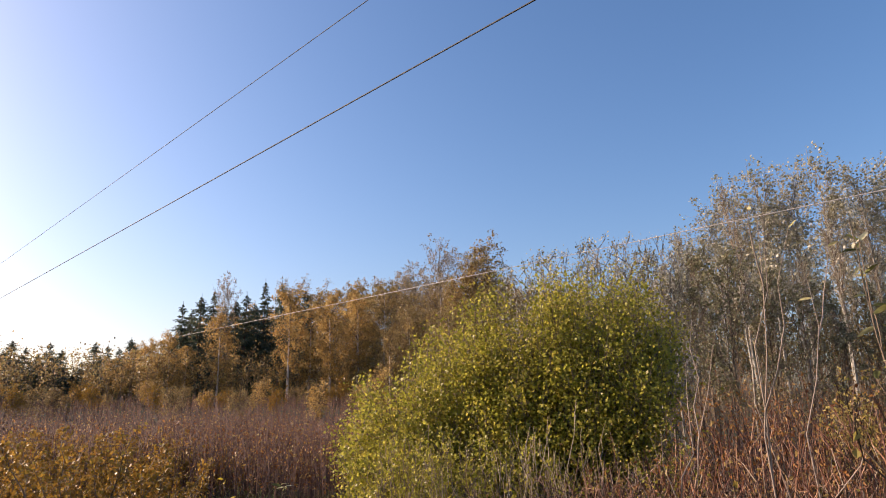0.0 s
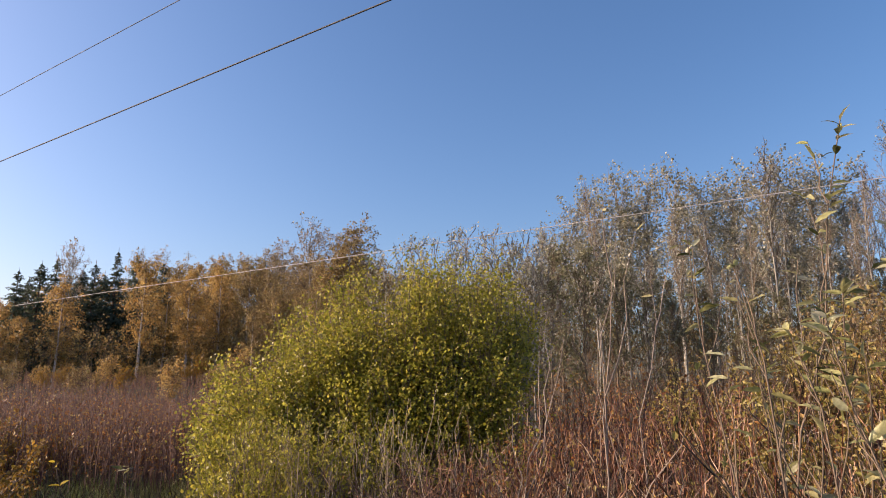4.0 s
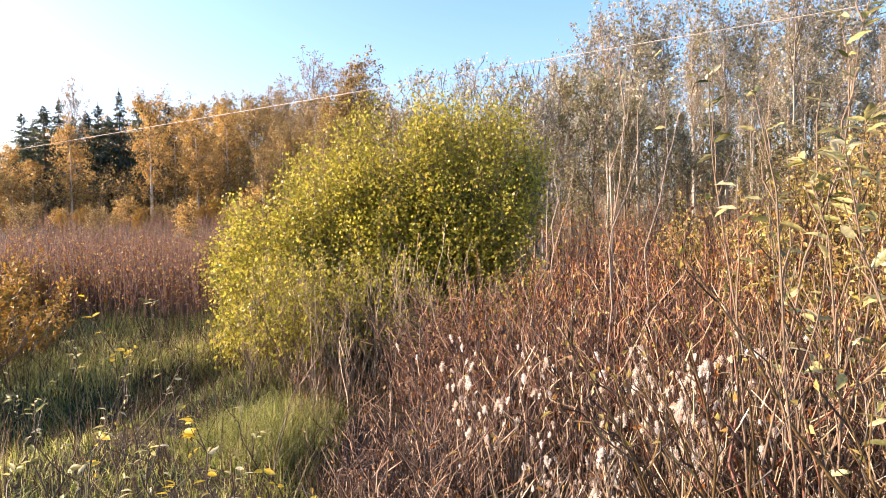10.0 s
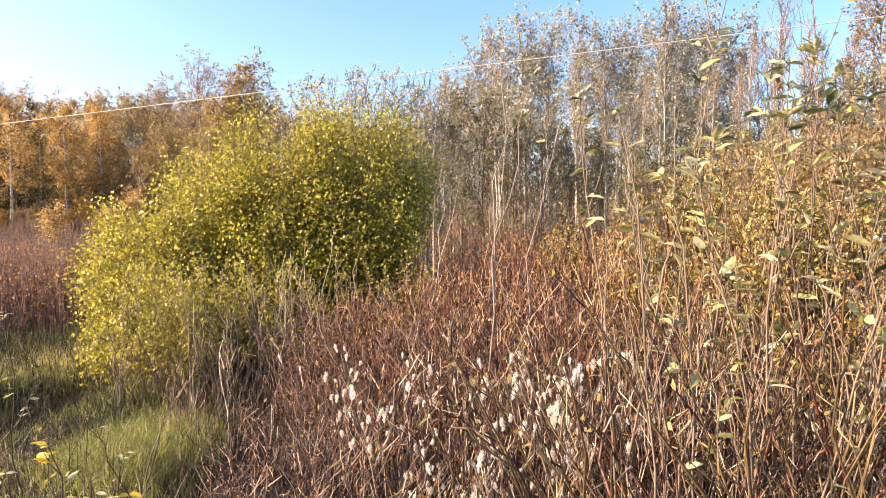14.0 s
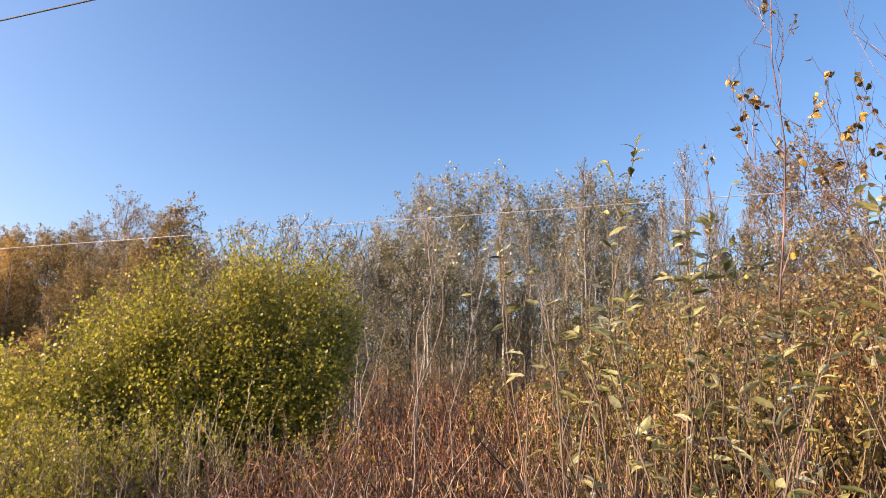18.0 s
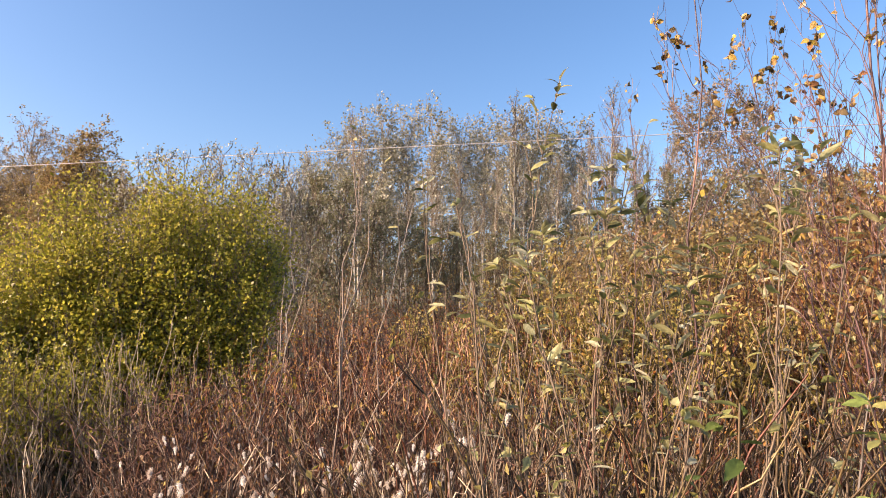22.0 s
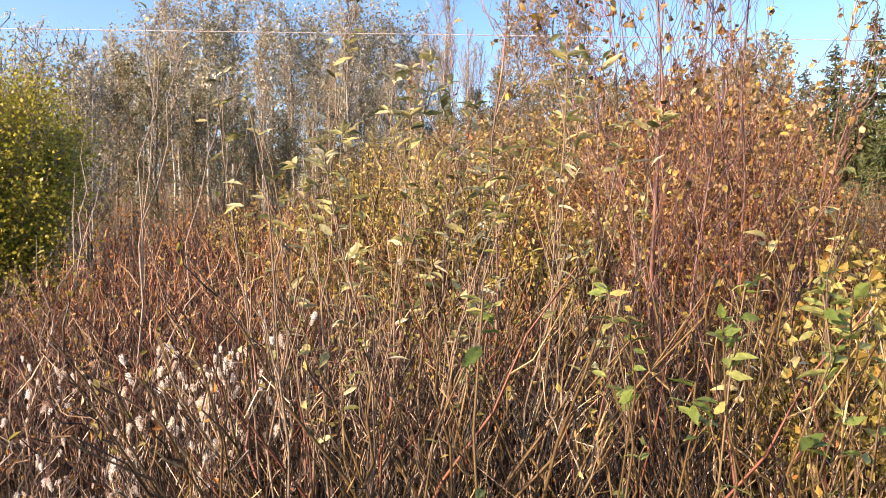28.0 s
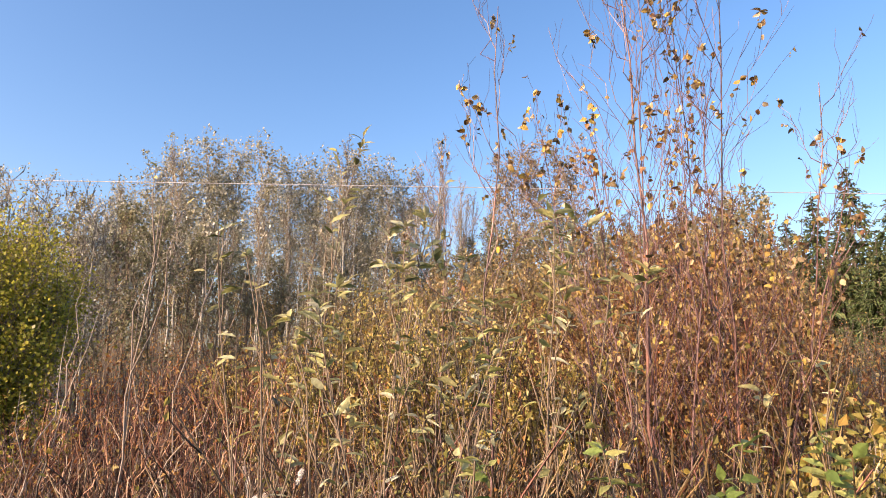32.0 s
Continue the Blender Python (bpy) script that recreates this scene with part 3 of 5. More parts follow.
    # bearing, elevation of the top, distance
    rows = [(-45.4, 11.0, 66), (-44.0, 10.9, 67), (-46.9, 9.8, 66), (-47.7, 9.2, 68), (-49.5, 10.0, 69), (-50.5, 9.5, 67), (-51.9, 8.8, 66), (-51.2, 8.2, 69), (-42.0, 10.3, 70), (-46.2, 9.0, 70), (-48.6, 8.8, 70), (-63.4, 5.4, 68), (-62.5, 4.9, 70), (-64.6, 5.3, 68), (-61.0, 5.3, 66), (-60.2, 4.8, 67), (-61.7, 4.4, 66), (-58.0, 5.4, 72), (-57.1, 5.2, 73), (-55.5, 5.8, 73), (-56.3, 5.0, 74), (-66.5, 5.6, 70), (-69, 5.8, 72), (-63.9, 4.6, 66), (-60.6, 4.2, 65), (-65.5, 4.6, 67), (-58.8, 3.9, 69), (-62.9, 4.0, 64), (-64.3, 3.8, 64), (-61.4, 3.6, 64), (-60.0, 3.4, 64), (-59.3, 3.0, 65), (-65.8, 3.6, 64), (-57.6, 4.4, 70), (-56.0, 4.4, 71), (-38.0, 10.6, 88), (-34.0, 11.0, 90)]
    for i, (az, el, d) in enumerate(rows):
        if i < 2:
            settle(spruce[i], az, d, (1.65 + d * math.tan(radians(el)) - spot(az, d)[2]) / (15.0, 14.0)[i], 30.0)
        else:
            grow(spruce[i % 2], (15.0, 14.0)[i % 2], az, el, d, rng.uniform(0.62, 0.82) if el > 6 else rng.uniform(0.45, 0.6))
    # a pale thin birch among the spruces
    grow(bare, 16.0, -48.5, 10.7, 66, 1.5)
    lit = spruce_tree("green_spruce", "sunlit green spruce behind the rusty shrubs", "sunlit spruces", 14, 5.4, M_SPRUCE_LIT)
    settle(lit, 50.6, 56, 1.05)
    for az, el, d in ((48.1, 13.0, 60), (53.2, 12.6, 54), (55.6, 14.0, 52), (46.2, 11.4, 66), (49.6, 10.4, 50), (52.0, 9.4, 48), (54.4, 9.6, 47), (47.0, 9.4, 52), (44.4, 10.6, 70), (57.5, 12.0, 50)):
        grow(lit, 14.0, az, el, d, 0.85)


def build_aspens():
    reseed(21)
    asp = [leafy_tree("aspen_tree", "tall slender aspen with thin silvery leaves", "tree", "aspen stand", 15, 2.6, 0.4, 34, M_ASPEN_LEAF, 0.20, M_ASPEN_BARK, M_TWIG_GREY, 6, 0.6, 0.0, 0.13, wob=0.05, top=0.8, subs=4, twigs=3, loose=0.9, fine_twigs=False) for _ in range(3)]
    # bearing, elevation of the top, distance
    rows = [(-4.6, 17.6, 46), (-2.4, 18.2, 46), (-6.8, 16.4, 47), (-0.6, 18.0, 47), (2.0, 18.3, 45), (4.4, 17.4, 47), (6.4, 17.0, 46), (8.8, 18.2, 45), (10.6, 17.6, 47), (12.4, 17.4, 46), (14.2, 16.9, 47), (-8.8, 14.2, 48)]
    for i, (az, el, d) in enumerate(rows):
        if i < 3:
            settle(asp[i], az, d, (1.65 + d * math.tan(radians(el)) - spot(az, d)[2]) / 17.0, 70.0 * i)
        else:
            grow(asp[i % 3], 17.0, az, el, d)
    for i in range(14):
        az = -7.5 + i * 1.65 + rng.uniform(-0.3, 0.3)
        if abs(az - 0.8) > 0.9:
            grow(asp[i % 3], 17.0, az, float(np.interp(az, [-8, -5, -1, 1, 3, 9, 15], [13.0, 15.5, 16.6, 15.0, 16.4, 16.4, 15.0])) * rng.uniform(0.9, 1.0), rng.uniform(50, 60))
    reseed(22)
    thin = leafy_tree("bare_aspen", "thin bare aspen with upright grey twigs", "tree", "bare aspens", 15, 1.7, 0.3, 30, M_ASPEN_LEAF, 0.1, M_ASPEN_BARK, M_TWIG_BROWN, 1, 1.0, 0.0, 0.08, wob=0.02)
    settle(thin, 15.6, 54, 0.96)
    for i in range(24):
        plant(thin, -10.5 + i * 1.3 + rng.uniform(-0.6, 0.6), rng.uniform(28, 44), rng.uniform(0.45, 0.75))
    for az in (15.0, 16.2, 16.8, 17.6, 18.1, 19.3, 20.0, 20.6, 21.8, 22.6, 31.5, 33.5, 36.0):
        plant(thin, az + rng.uniform(-0.3, 0.3), rng.uniform(52, 60), rng.uniform(0.86, 1.0) * (1 if az < 25 else 0.78))
    reseed(23)
    rnd = leafy_tree("round_birch", "broad birch with a rounded brownish-green crown", "tree", "", 14.5, 3.5, 0.1, 38, M_PALE_LEAF, 0.17, M_ASPEN_BARK, M_TWIG_BROWN, 7, 0.6, 0.1, 0.15, top=0.65)
    settle(rnd, 26.6, 48, 1.0)
    for az, d, s in ((24.0, 48, 0.95), (29.2, 48, 0.97), (34.5, 52, 0.7), (38.5, 50, 0.68), (41.5, 46, 0.7)):
        plant(rnd, az, d, s)
    # small silvery trees behind the green bush, and olive willows in front of the aspens
    reseed(24)
    sap = leafy_tree("silvery_sapling", "slim young tree with sparse silvery leaves", "tree", "slim young trees", 5.0, 1.3, 0.25, 20, M_ASPEN_LEAF, 0.06, M_ASPEN_BARK, M_TWIG_GREY, 5, 0.6, 0.0, 0.025, twigs=3, subs=4, wob=0.06, top=0.5, loose=1.2)
    settle(sap, -14.8, 14.0, 0.82)
    for az, el, d in ((-19.6, 13.2, 14.3), (-20.8, 12.4, 14.8), (-18.2, 12.2, 14.0), (-16.0, 13.6, 14.6), (-13.4, 13.4, 15.0), (-12.0, 12.6, 16.0), (-23.4, 11.4, 15.4), (-10.6, 12.8, 15.5)):
        grow(sap, 5.7, az, el, d)
    reseed(25)
    wil = [leafy_tree("grey_willow", "grey-green willow thicket tree with many upright stems", "willow", "olive willows", 5.6, 1.7, 0.12, 28, M_WILLOW_LEAF, 0.09, M_TWIG_BROWN, M_TWIG_BROWN, 5, 0.6, 0.05, 0.05, subs=4) for _ in range(2)]
    rows = [(-9.0, 22, 1.02), (-6.2, 22, 0.98), (-3.6, 23, 0.9), (-1.2, 22, 0.8), (1.4, 23, 0.74), (4.0, 23, 0.7), (6.6, 22, 0.68), (-11.2, 21, 0.9), (9.4, 22, 0.7), (12.0, 22, 0.72), (-8.0, 26, 1.1), (14.6, 22, 0.75), (17.2, 23, 0.8), (20.0, 22, 0.85), (23.0, 22, 0.95), (26.0, 22, 1.0), (29.0, 21, 0.95), (32.0, 22, 0.95), (35.0, 21, 0.9), (38.5, 21, 0.9), (42.0, 21, 1.0), (44.2, 20, 1.05), (-14, 24, 0.8), (-17, 24, 0.75)]
    for i in range(32):
        az = -15 + i * 1.75 + rng.uniform(-0.5, 0.5)
        grow(wil[i % 2], 6.2, az, rng.uniform(7.5, 11.0), rng.uniform(60, 72), 1.1, "dense grey-green tree standing behind the aspens")
    rows += [(-12 + i * 1.6 + rng.uniform(-0.6, 0.6), rng.uniform(49, 58), rng.uniform(1.3, 1.9)) for i in range(0, 38, 2)]
    for i, (az, d, s) in enumerate(rows):
        if i < 2:
            settle(wil[i], az, d, s, 50.0 * i)
        else:
            plant(wil[i % 2], az, d, s)


# ---- shrubs ----
def fan_shrub(name, label, group, tips, base, leaf, twig, leaf_size, leaves_per, bare_to, r0=0.013, twigs=7, fine=False, aspect=0.36, reach=0.30, loose=0.4):
    """A many-stemmed shrub: stems arch from base (n, 3) to tips (n, 3); leaves sit above the height fraction bare_to (n,)."""
    root = thing(name, label, "shrub", group)
    n, k = len(tips), 7
    t = np.linspace(0, 1, k)[None, :, None]
    mid = base * 0.55 + tips * 0.45
    mid[:, 2] = base[:, 2] + (tips[:, 2] - base[:, 2]) * 0.62
    P = base[:, None] * (1 - t) ** 2 + 2 * mid[:, None] * t * (1 - t) + tips[:, None] * t ** 2
    P[:, 1:-1] += rng.normal(0, 0.03, (n, k - 2, 3))
    ln = np.linalg.norm(tips - base, axis=1)
    B, u = offshoots(P, twigs, ln * reach, 0.6, 0.22, 1.0, 4, 0.5, 0.0, 0.06)
    for q in P:
        part("stem", tubes(q[None], taper(1, k, r0 * rng.uniform(0.7, 1.3), 0.003), 4), twig, root)
    lb = np.linalg.norm(B[:, -1] - B[:, 0], axis=1)
    C, _ = offshoots(B, 3, lb * 0.55, 0.6, 0.2, 1.0, 3, 0.3, 0.0, 0.06)
    mass("branchwork", merge(tubes(B, taper(len(B), 4, 0.005, 0.002), 3), tubes(C, taper(len(C), 3, 0.003, 0.0015), 3)), twig, root)
    own = np.repeat(bare_to, twigs)
    full = np.repeat(u > own, 3)
    full2 = u > own
    g = foliage(C[full], leaves_per, leaf_size, aspect, 0.05, leaf_size * loose, fine)
    g2 = foliage(B[full2], leaves_per, leaf_size, aspect, 0.2, leaf_size * loose, fine)
    g3 = foliage(P[:, -3:], leaves_per * 2, leaf_size, aspect, 0.0, leaf_size * (2 + loose), fine)
    mass("foliage", merge(g, g2, g3), leaf, root)
    return root


def build_green_bush():
    reseed(31)
    n = 260
    az = rng.uniform(-38.8, -11.0, n)
    top = np.interp(az, [-40, -37, -31, -26, -21, -13, -10], [-3.5, 0.8, 5.4, 8.2, 9.2, 8.7, 2.0])
    low = np.interp(az, [-40, -36, -31, -26, -10], [-13.0, -12.0, -9.0, -6.5, -4.0])
    front = rng.uniform(0, 1, n) < 0.52
    u = rng.uniform(0, 1, n)
    el = low + (top - low) * np.where(front, u, u ** 0.4)
    d = np.where(front, 7.7 + 1.3 * u ** 2, rng.uniform(8.2, 10.2, n))
    a = np.radians(az)
    tips = np.stack([d * np.sin(a), d * np.cos(a), 1.65 + d * np.tan(np.radians(el))], -1)
    ab = np.radians(-24.5 + (az + 24.5) * 0.55 + rng.normal(0, 1.2, n))
    db = 8.8 + (d - 9) * 0.5 + rng.normal(0, 0.15, n)
    base = np.stack([db * np.sin(ab), db * np.cos(ab), 0 * ab], -1)
    base[:, 2] = height(base[:, 0], base[:, 1]) - 0.05
    bare = np.interp(az, [-40, -33, -26, -10], [0.05, 0.15, 0.3, 0.36])
    ob = fan_shrub("green_bush", "rounded yellow-green leafy bush on bare brown stems beside the grass", "", tips, base, M_BUSH_LEAF, M_TWIG_BROWN, 0.041, 12, bare, 0.012, 9, False, 0.42, 0.36, 2.3)
    return ob


def loose_shrub(name, label, group, az, d, wide, tall, n, leaf, twig, leaf_size, leaves_per, bare=0.2, fine=True, squash=0.5):
    """A shrub of arching stems about one place."""
    x, y, z = spot(az, d)
    a = rng.uniform(0, 2 * np.pi, n)
    r = wide * np.sqrt(rng.uniform(0, 1, n))
    h = tall * (1 - squash * (r / wide) ** 2) * rng.uniform(0.7, 1.08, n)
    tips = np.stack([np.cos(a) * r, np.sin(a) * r, h], -1)
    base = tips * np.array([0.4, 0.4, 0]) + rng.normal(0, 0.06, (n, 3)) * np.array([1, 1, 0])
    base[:, 2] = -0.06
    ob = fan_shrub(name, label, group, tips, base, leaf, twig, leaf_size, leaves_per, np.full(n, bare), fine=fine)
    ob.location = (x, y, z)
    return ob


def build_shrubs():
    build_green_bush()
    reseed(32)
    y1 = loose_shrub("ochre_shrub", "low shrub with ochre and yellow leaves beside the reeds", "ochre shrubs", -57.5, 8.0, 1.2, 1.55, 30, M_YELLOW_LEAF, M_TWIG_BROWN, 0.042, 8, 0.1, False)
    for az, d, s in ((-53.4, 9.4, 0.6), (-62.5, 8.6, 0.85), (-57, 11.5, 0.95), (-53.5, 13, 0.95), (-50, 13.5, 0.75), (-59.5, 12.5, 1.0), (-64.5, 11.5, 1.0), (-61, 15, 0.9)):
        plant(y1, az, d, s)
    reseed(33)
    r = [loose_shrub("rusty_birch_shrub", "young birch shrub thick with small rust-orange leaves", "rusty shrubs", az, d, 1.0, h, 28, M_RUST_LEAF, M_TWIG_RED, 0.042, 7, 0.1, False) for az, d, h in ((34, 7.5, 2.6), (24, 8.2, 2.3))]
    for i, (az, d, s) in enumerate(((39, 7.0, 1.0), (43.5, 7.2, 1.02), (29, 7.6, 0.98), (47.0, 7.4, 0.72), (51, 7.2, 0.55), (36.5, 9.4, 1.15), (41.5, 9.6, 1.18), (31, 9.8, 1.05), (26, 10.5, 1.0), (45, 9.8, 1.0), (20, 9.4, 0.9), (16, 10, 0.85), (56, 8.2, 0.55), (33, 5.6, 0.7), (40, 5.4, 0.72), (45.5, 5.6, 0.72), (27, 6.2, 0.68), (50.5, 5.6, 0.55), (37, 12.5, 1.3), (44, 12.5, 1.3), (30, 13, 1.2))):
        plant(r[i % 2], az, d, s, tall=1.3 if az > 35 else 1.06)
    reseed(36)
    b = loose_shrub("brown_birch_shrub", "tall birch shrub with brownish leaves behind the thicket", "brown shrubs", 19, 15, 1.7, 3.6, 34, M_BROWN_LEAF, M_TWIG_BROWN, 0.075, 5, 0.05, False)
    for i, (az, d, s) in enumerate(((17, 15, 1.5), (20.5, 14, 1.5), (23.5, 16, 1.75), (26.5, 15, 1.7), (29.5, 16, 1.75), (32.5, 15, 1.6), (35.5, 16, 1.65), (38.5, 15, 1.5), (41.5, 16, 1.65), (44.0, 15, 1.35), (13.5, 16, 1.4), (10, 17, 1.3))):
        plant(b, az, d, s * (0.68 if az < 33 else 0.86))
    reseed(35)
    o = loose_shrub("yellow_willow_shrub", "willow shrub with pale yellow-brown leaves", "yellow willow shrubs", 14, 5.2, 0.8, 2.0, 26, M_STRAW_LEAF, M_TWIG_OCHRE, 0.038, 4, 0.3)
    for az, d, s in ((9.5, 5.6, 0.92), (18.5, 5.0, 1.02), (22.5, 5.4, 1.05), (6, 6.4, 0.9), (26.5, 5.2, 1.0), (12, 7.2, 1.15), (17, 7.4, 1.2), (2.5, 7.0, 0.9), (30.5, 5.4, 0.95), (21, 7.6, 1.15)):
        plant(o, az, d, s)
    reseed(34)
    g = loose_shrub("yellowing_shrub", "low leafy shrub with yellow and green leaves", "yellowing shrubs", 50, 3.6, 0.65, 1.4, 22, M_STRAW_LEAF, M_TWIG_OCHRE, 0.05, 4, 0.1)
    for az, d, s in ((54, 3.2, 0.95), (47.2, 4.4, 0.8), (52.5, 4.4, 1.1)):
        plant(g, az, d, s)


# ---- thicket, reeds and grass: past counting ----
def stuff(name, geo, mat, label, category):
    return tagged(part(name, geo, mat), label, category, kind="stuff")


def build_reeds():
    reseed(41)
    b = np.concatenate([scatter(5200, -66, -30, 11.0, 24, 0.8), scatter(3800, -68, -24, 24, 60, 0.8)])
    d = np.hypot(b[:, 0], b[:, 1])
    uneven = 1 + 0.10 * np.sin(b[:, 0] * 0.9 + 1.3) * np.sin(b[:, 1] * 0.7) + 0.08 * np.sin(b[:, 0] * 2.3) * np.sin(b[:, 1] * 1.9 + 0.5)
    tall = np.where(d < 24, np.interp(d, [11, 13, 24], [1.25, 1.45, 1.25]), np.interp(d, [24, 60], [1.1, 1.0])) * uneven * rng.uniform(0.7, 1.15, len(b))
    P = stems(b, tall, 0.12, 4, 0.06)
    r = 0.004 + d * 0.00022
    stuff("dry_reed_bed", tubes(P, taper(len(b), 4, r, r * 0.6), 3), M_REED, "dense bed of dry reddish-brown reeds", "reeds")
    S, _ = offshoots(P, 3, tall * 0.22, 0.5, 0.3, 1.0, 2, 0.5, 0.1)
    stuff("reed_twigs", tubes(S, taper(len(S), 2, np.repeat(r, 3) * 0.7, np.repeat(r, 3) * 0.4), 3), M_REED, "thin dry side shoots among the reeds", "reeds")
    g = foliage(P, 9, 0.05, 0.3, 0.3, 0.05)
    stuff("reed_leaves", g, M_DRY_LEAF, "withered orange-brown leaves on the reeds", "reeds")


def build_thicket():
    # red-brown shoots behind the seedheads
    reseed(51)
    b = np.concatenate([scatter(1150, -20, 20, 4.8, 8.5, 0.7), scatter(420, 20, 58, 3.6, 7.0, 0.8), scatter(700, -10, 60, 8.5, 14, 0.8)])
    bear = np.degrees(np.arctan2(b[:, 0], b[:, 1]))
    tall = rng.uniform(0.9, 1.8, len(b)) * np.interp(np.hypot(b[:, 0], b[:, 1]), [3.5, 6, 14], [0.7, 1.0, 1.1]) * np.interp(bear, [-24, -16, -6, 8], [0.5, 0.72, 0.95, 1.0])
    P = stems(b, tall, 0.24, 6, 0.12)
    stuff("red_shoots", tubes(P, taper(len(b), 6, rng.uniform(0.0035, 0.0105, len(b)), 0.002), 4), M_TWIG_RED, "thicket of upright reddish-brown shoots", "shoots")
    S, _ = offshoots(P, 4, tall * 0.26, 0.55, 0.25, 1.0, 3, 0.5, 0.0)
    stuff("red_side_twigs", tubes(S, taper(len(S), 3, 0.0036, 0.0018), 3), M_TWIG_RED, "thin reddish side twigs in the thicket", "shoots")
    stuff("withered_leaves", merge(foliage(S, 2, 0.045, 0.25, 0.4, 0.01, True, keep=0.5), foliage(P, 4, 0.05, 0.25, 0.6, 0.01, True)), M_DRY_LEAF, "small withered orange and yellow leaves in the thicket", "leaves")
    # dead stalks and twigs, tangled low
    reseed(53)
    b = np.concatenate([scatter(1150, -29, 58, 2.5, 4.6, 0.8), scatter(1100, -22, 58, 4.4, 7.0, 0.8), scatter(280, -33, -10, 5.0, 8.6, 0.8)])
    d = np.hypot(b[:, 0], b[:, 1])
    bear = np.degrees(np.arctan2(b[:, 0], b[:, 1]))
    tall = rng.uniform(0.45, 1.2, len(b)) * np.interp(d, [2.4, 4, 7], [0.85, 1.1, 1.35]) * np.interp(bear, [-30, -15, 5], [0.55, 0.75, 1.0])
    keep = np.hypot(b[:, 0] + 2.0, b[:, 1] - 4.0) > 0.6
    b, tall, bear = b[keep], tall[keep], bear[keep]
    P = stems(b, tall, 0.3, 6, 0.16)
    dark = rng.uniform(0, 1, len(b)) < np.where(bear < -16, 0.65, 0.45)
    r = rng.uniform(0.0022, 0.0052, len(b))
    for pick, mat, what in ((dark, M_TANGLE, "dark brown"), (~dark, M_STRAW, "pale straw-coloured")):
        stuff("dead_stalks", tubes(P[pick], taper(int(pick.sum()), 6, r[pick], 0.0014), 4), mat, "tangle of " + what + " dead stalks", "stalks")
    S, _ = offshoots(P, 4, tall * 0.42, 0.7, 0.12, 1.0, 3, 0.35, 0.0, 0.10)
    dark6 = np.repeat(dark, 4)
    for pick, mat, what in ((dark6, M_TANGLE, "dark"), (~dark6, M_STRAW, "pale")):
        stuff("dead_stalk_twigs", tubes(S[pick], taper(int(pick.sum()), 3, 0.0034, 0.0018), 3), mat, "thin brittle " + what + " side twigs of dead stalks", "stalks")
    stuff("shrivelled_leaves", foliage(S, 1, 0.04, 0.25, 0.2, 0.02, True, 0.8, 0.3), M_DRY_LEAF, "shrivelled brown leaves on dead stalks", "leaves")
    # dark-coloured mass added low down, painting in the thicket's shaded interior
    reseed(60)
    b = np.concatenate([scatter(1700, -22, 58, 3.6, 9.0, 0.8), scatter(60, -24, -17, 4.6, 6.0, 0.8)])
    tall = rng.uniform(0.4, 1.15, len(b))
    P = stems(b, tall, 0.4, 5, 0.2)
    S, _ = offshoots(P, 5, tall * 0.5, 0.9, 0.05, 1.0, 3, 0.1, 0.1, 0.14)
    stuff("shaded_undergrowth", merge(tubes(P, taper(len(b), 5, 0.004, 0.002), 3), tubes(S, taper(len(S), 3, 0.0035, 0.0016), 3)), M_UNDER, "red-brown undergrowth at the foot of the thicket, darkened for its shaded interior", "undergrowth")
    stuff("shaded_leaves", foliage(S, 2, 0.04, 0.3, 0.1, 0.03, False, 0.8), M_LITTER, "limp brown leaves low in the thicket, coloured blackish for the shade there", "leaves")
    # Twigs in the dark tangle colour stand in for the hollow's shade.
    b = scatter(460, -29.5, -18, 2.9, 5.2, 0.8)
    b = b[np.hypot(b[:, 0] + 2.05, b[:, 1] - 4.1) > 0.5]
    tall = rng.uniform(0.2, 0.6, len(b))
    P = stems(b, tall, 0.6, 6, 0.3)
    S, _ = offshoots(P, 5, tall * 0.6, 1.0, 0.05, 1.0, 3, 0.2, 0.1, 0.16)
    stuff("hollow_twigs", merge(tubes(P, taper(len(b), 6, 0.004, 0.0018), 4), tubes(S, taper(len(S), 3, 0.003, 0.0015), 3)), M_TANGLE, "tangled twigs in the hollow beside the grass, coloured dark for its shade", "twigs")
    b = np.concatenate([scatter(5200, -34, 60, 2.0, 7.5, 0.7), scatter(1500, -66, -30, 2.6, 9.0, 0.7)])
    m = len(b)
    a = rng.uniform(0, 2 * np.pi, m)
    g = leaf_geo(b + np.array([0, 0, 0.02]) + rng.uniform(0, 0.03, (m, 1)) * np.array([0, 0, 1.0]), np.stack([np.cos(a), np.sin(a), rng.normal(0, 0.25, m)], -1), rng.normal(0, 0.4, (m, 3)) + np.array([0, 0, 1.0]), rng.uniform(0.02, 0.045, m), rng.uniform(0.006, 0.013, m), True)
    stuff("fallen_leaves", g, M_LITTER, "fallen brown leaves lying on the ground", "leaves")
    # grey lower stems of the green bush
    reseed(54)
    b = np.concatenate([scatter(300, -34, -10, 6.0, 8.8, 0.8), scatter(160, -37, -29, 6.2, 8.2, 0.8)])
    tall = rng.uniform(0.5, 1.4, len(b))
    P = stems(b, tall, 0.3, 6, 0.12)
    S, _ = offshoots(P, 4, tall * 0.3, 0.5, 0.3, 1.0, 3, 0.6)
    stuff("bush_stems", merge(tubes(P, taper(len(b), 6, rng.uniform(0.004, 0.008, len(b)), 0.002), 4), tubes(S, taper(len(S), 3, 0.003, 0.0015), 3)), M_TWIG_BROWN, "bare brown stems at the foot of the green bush", "stems")
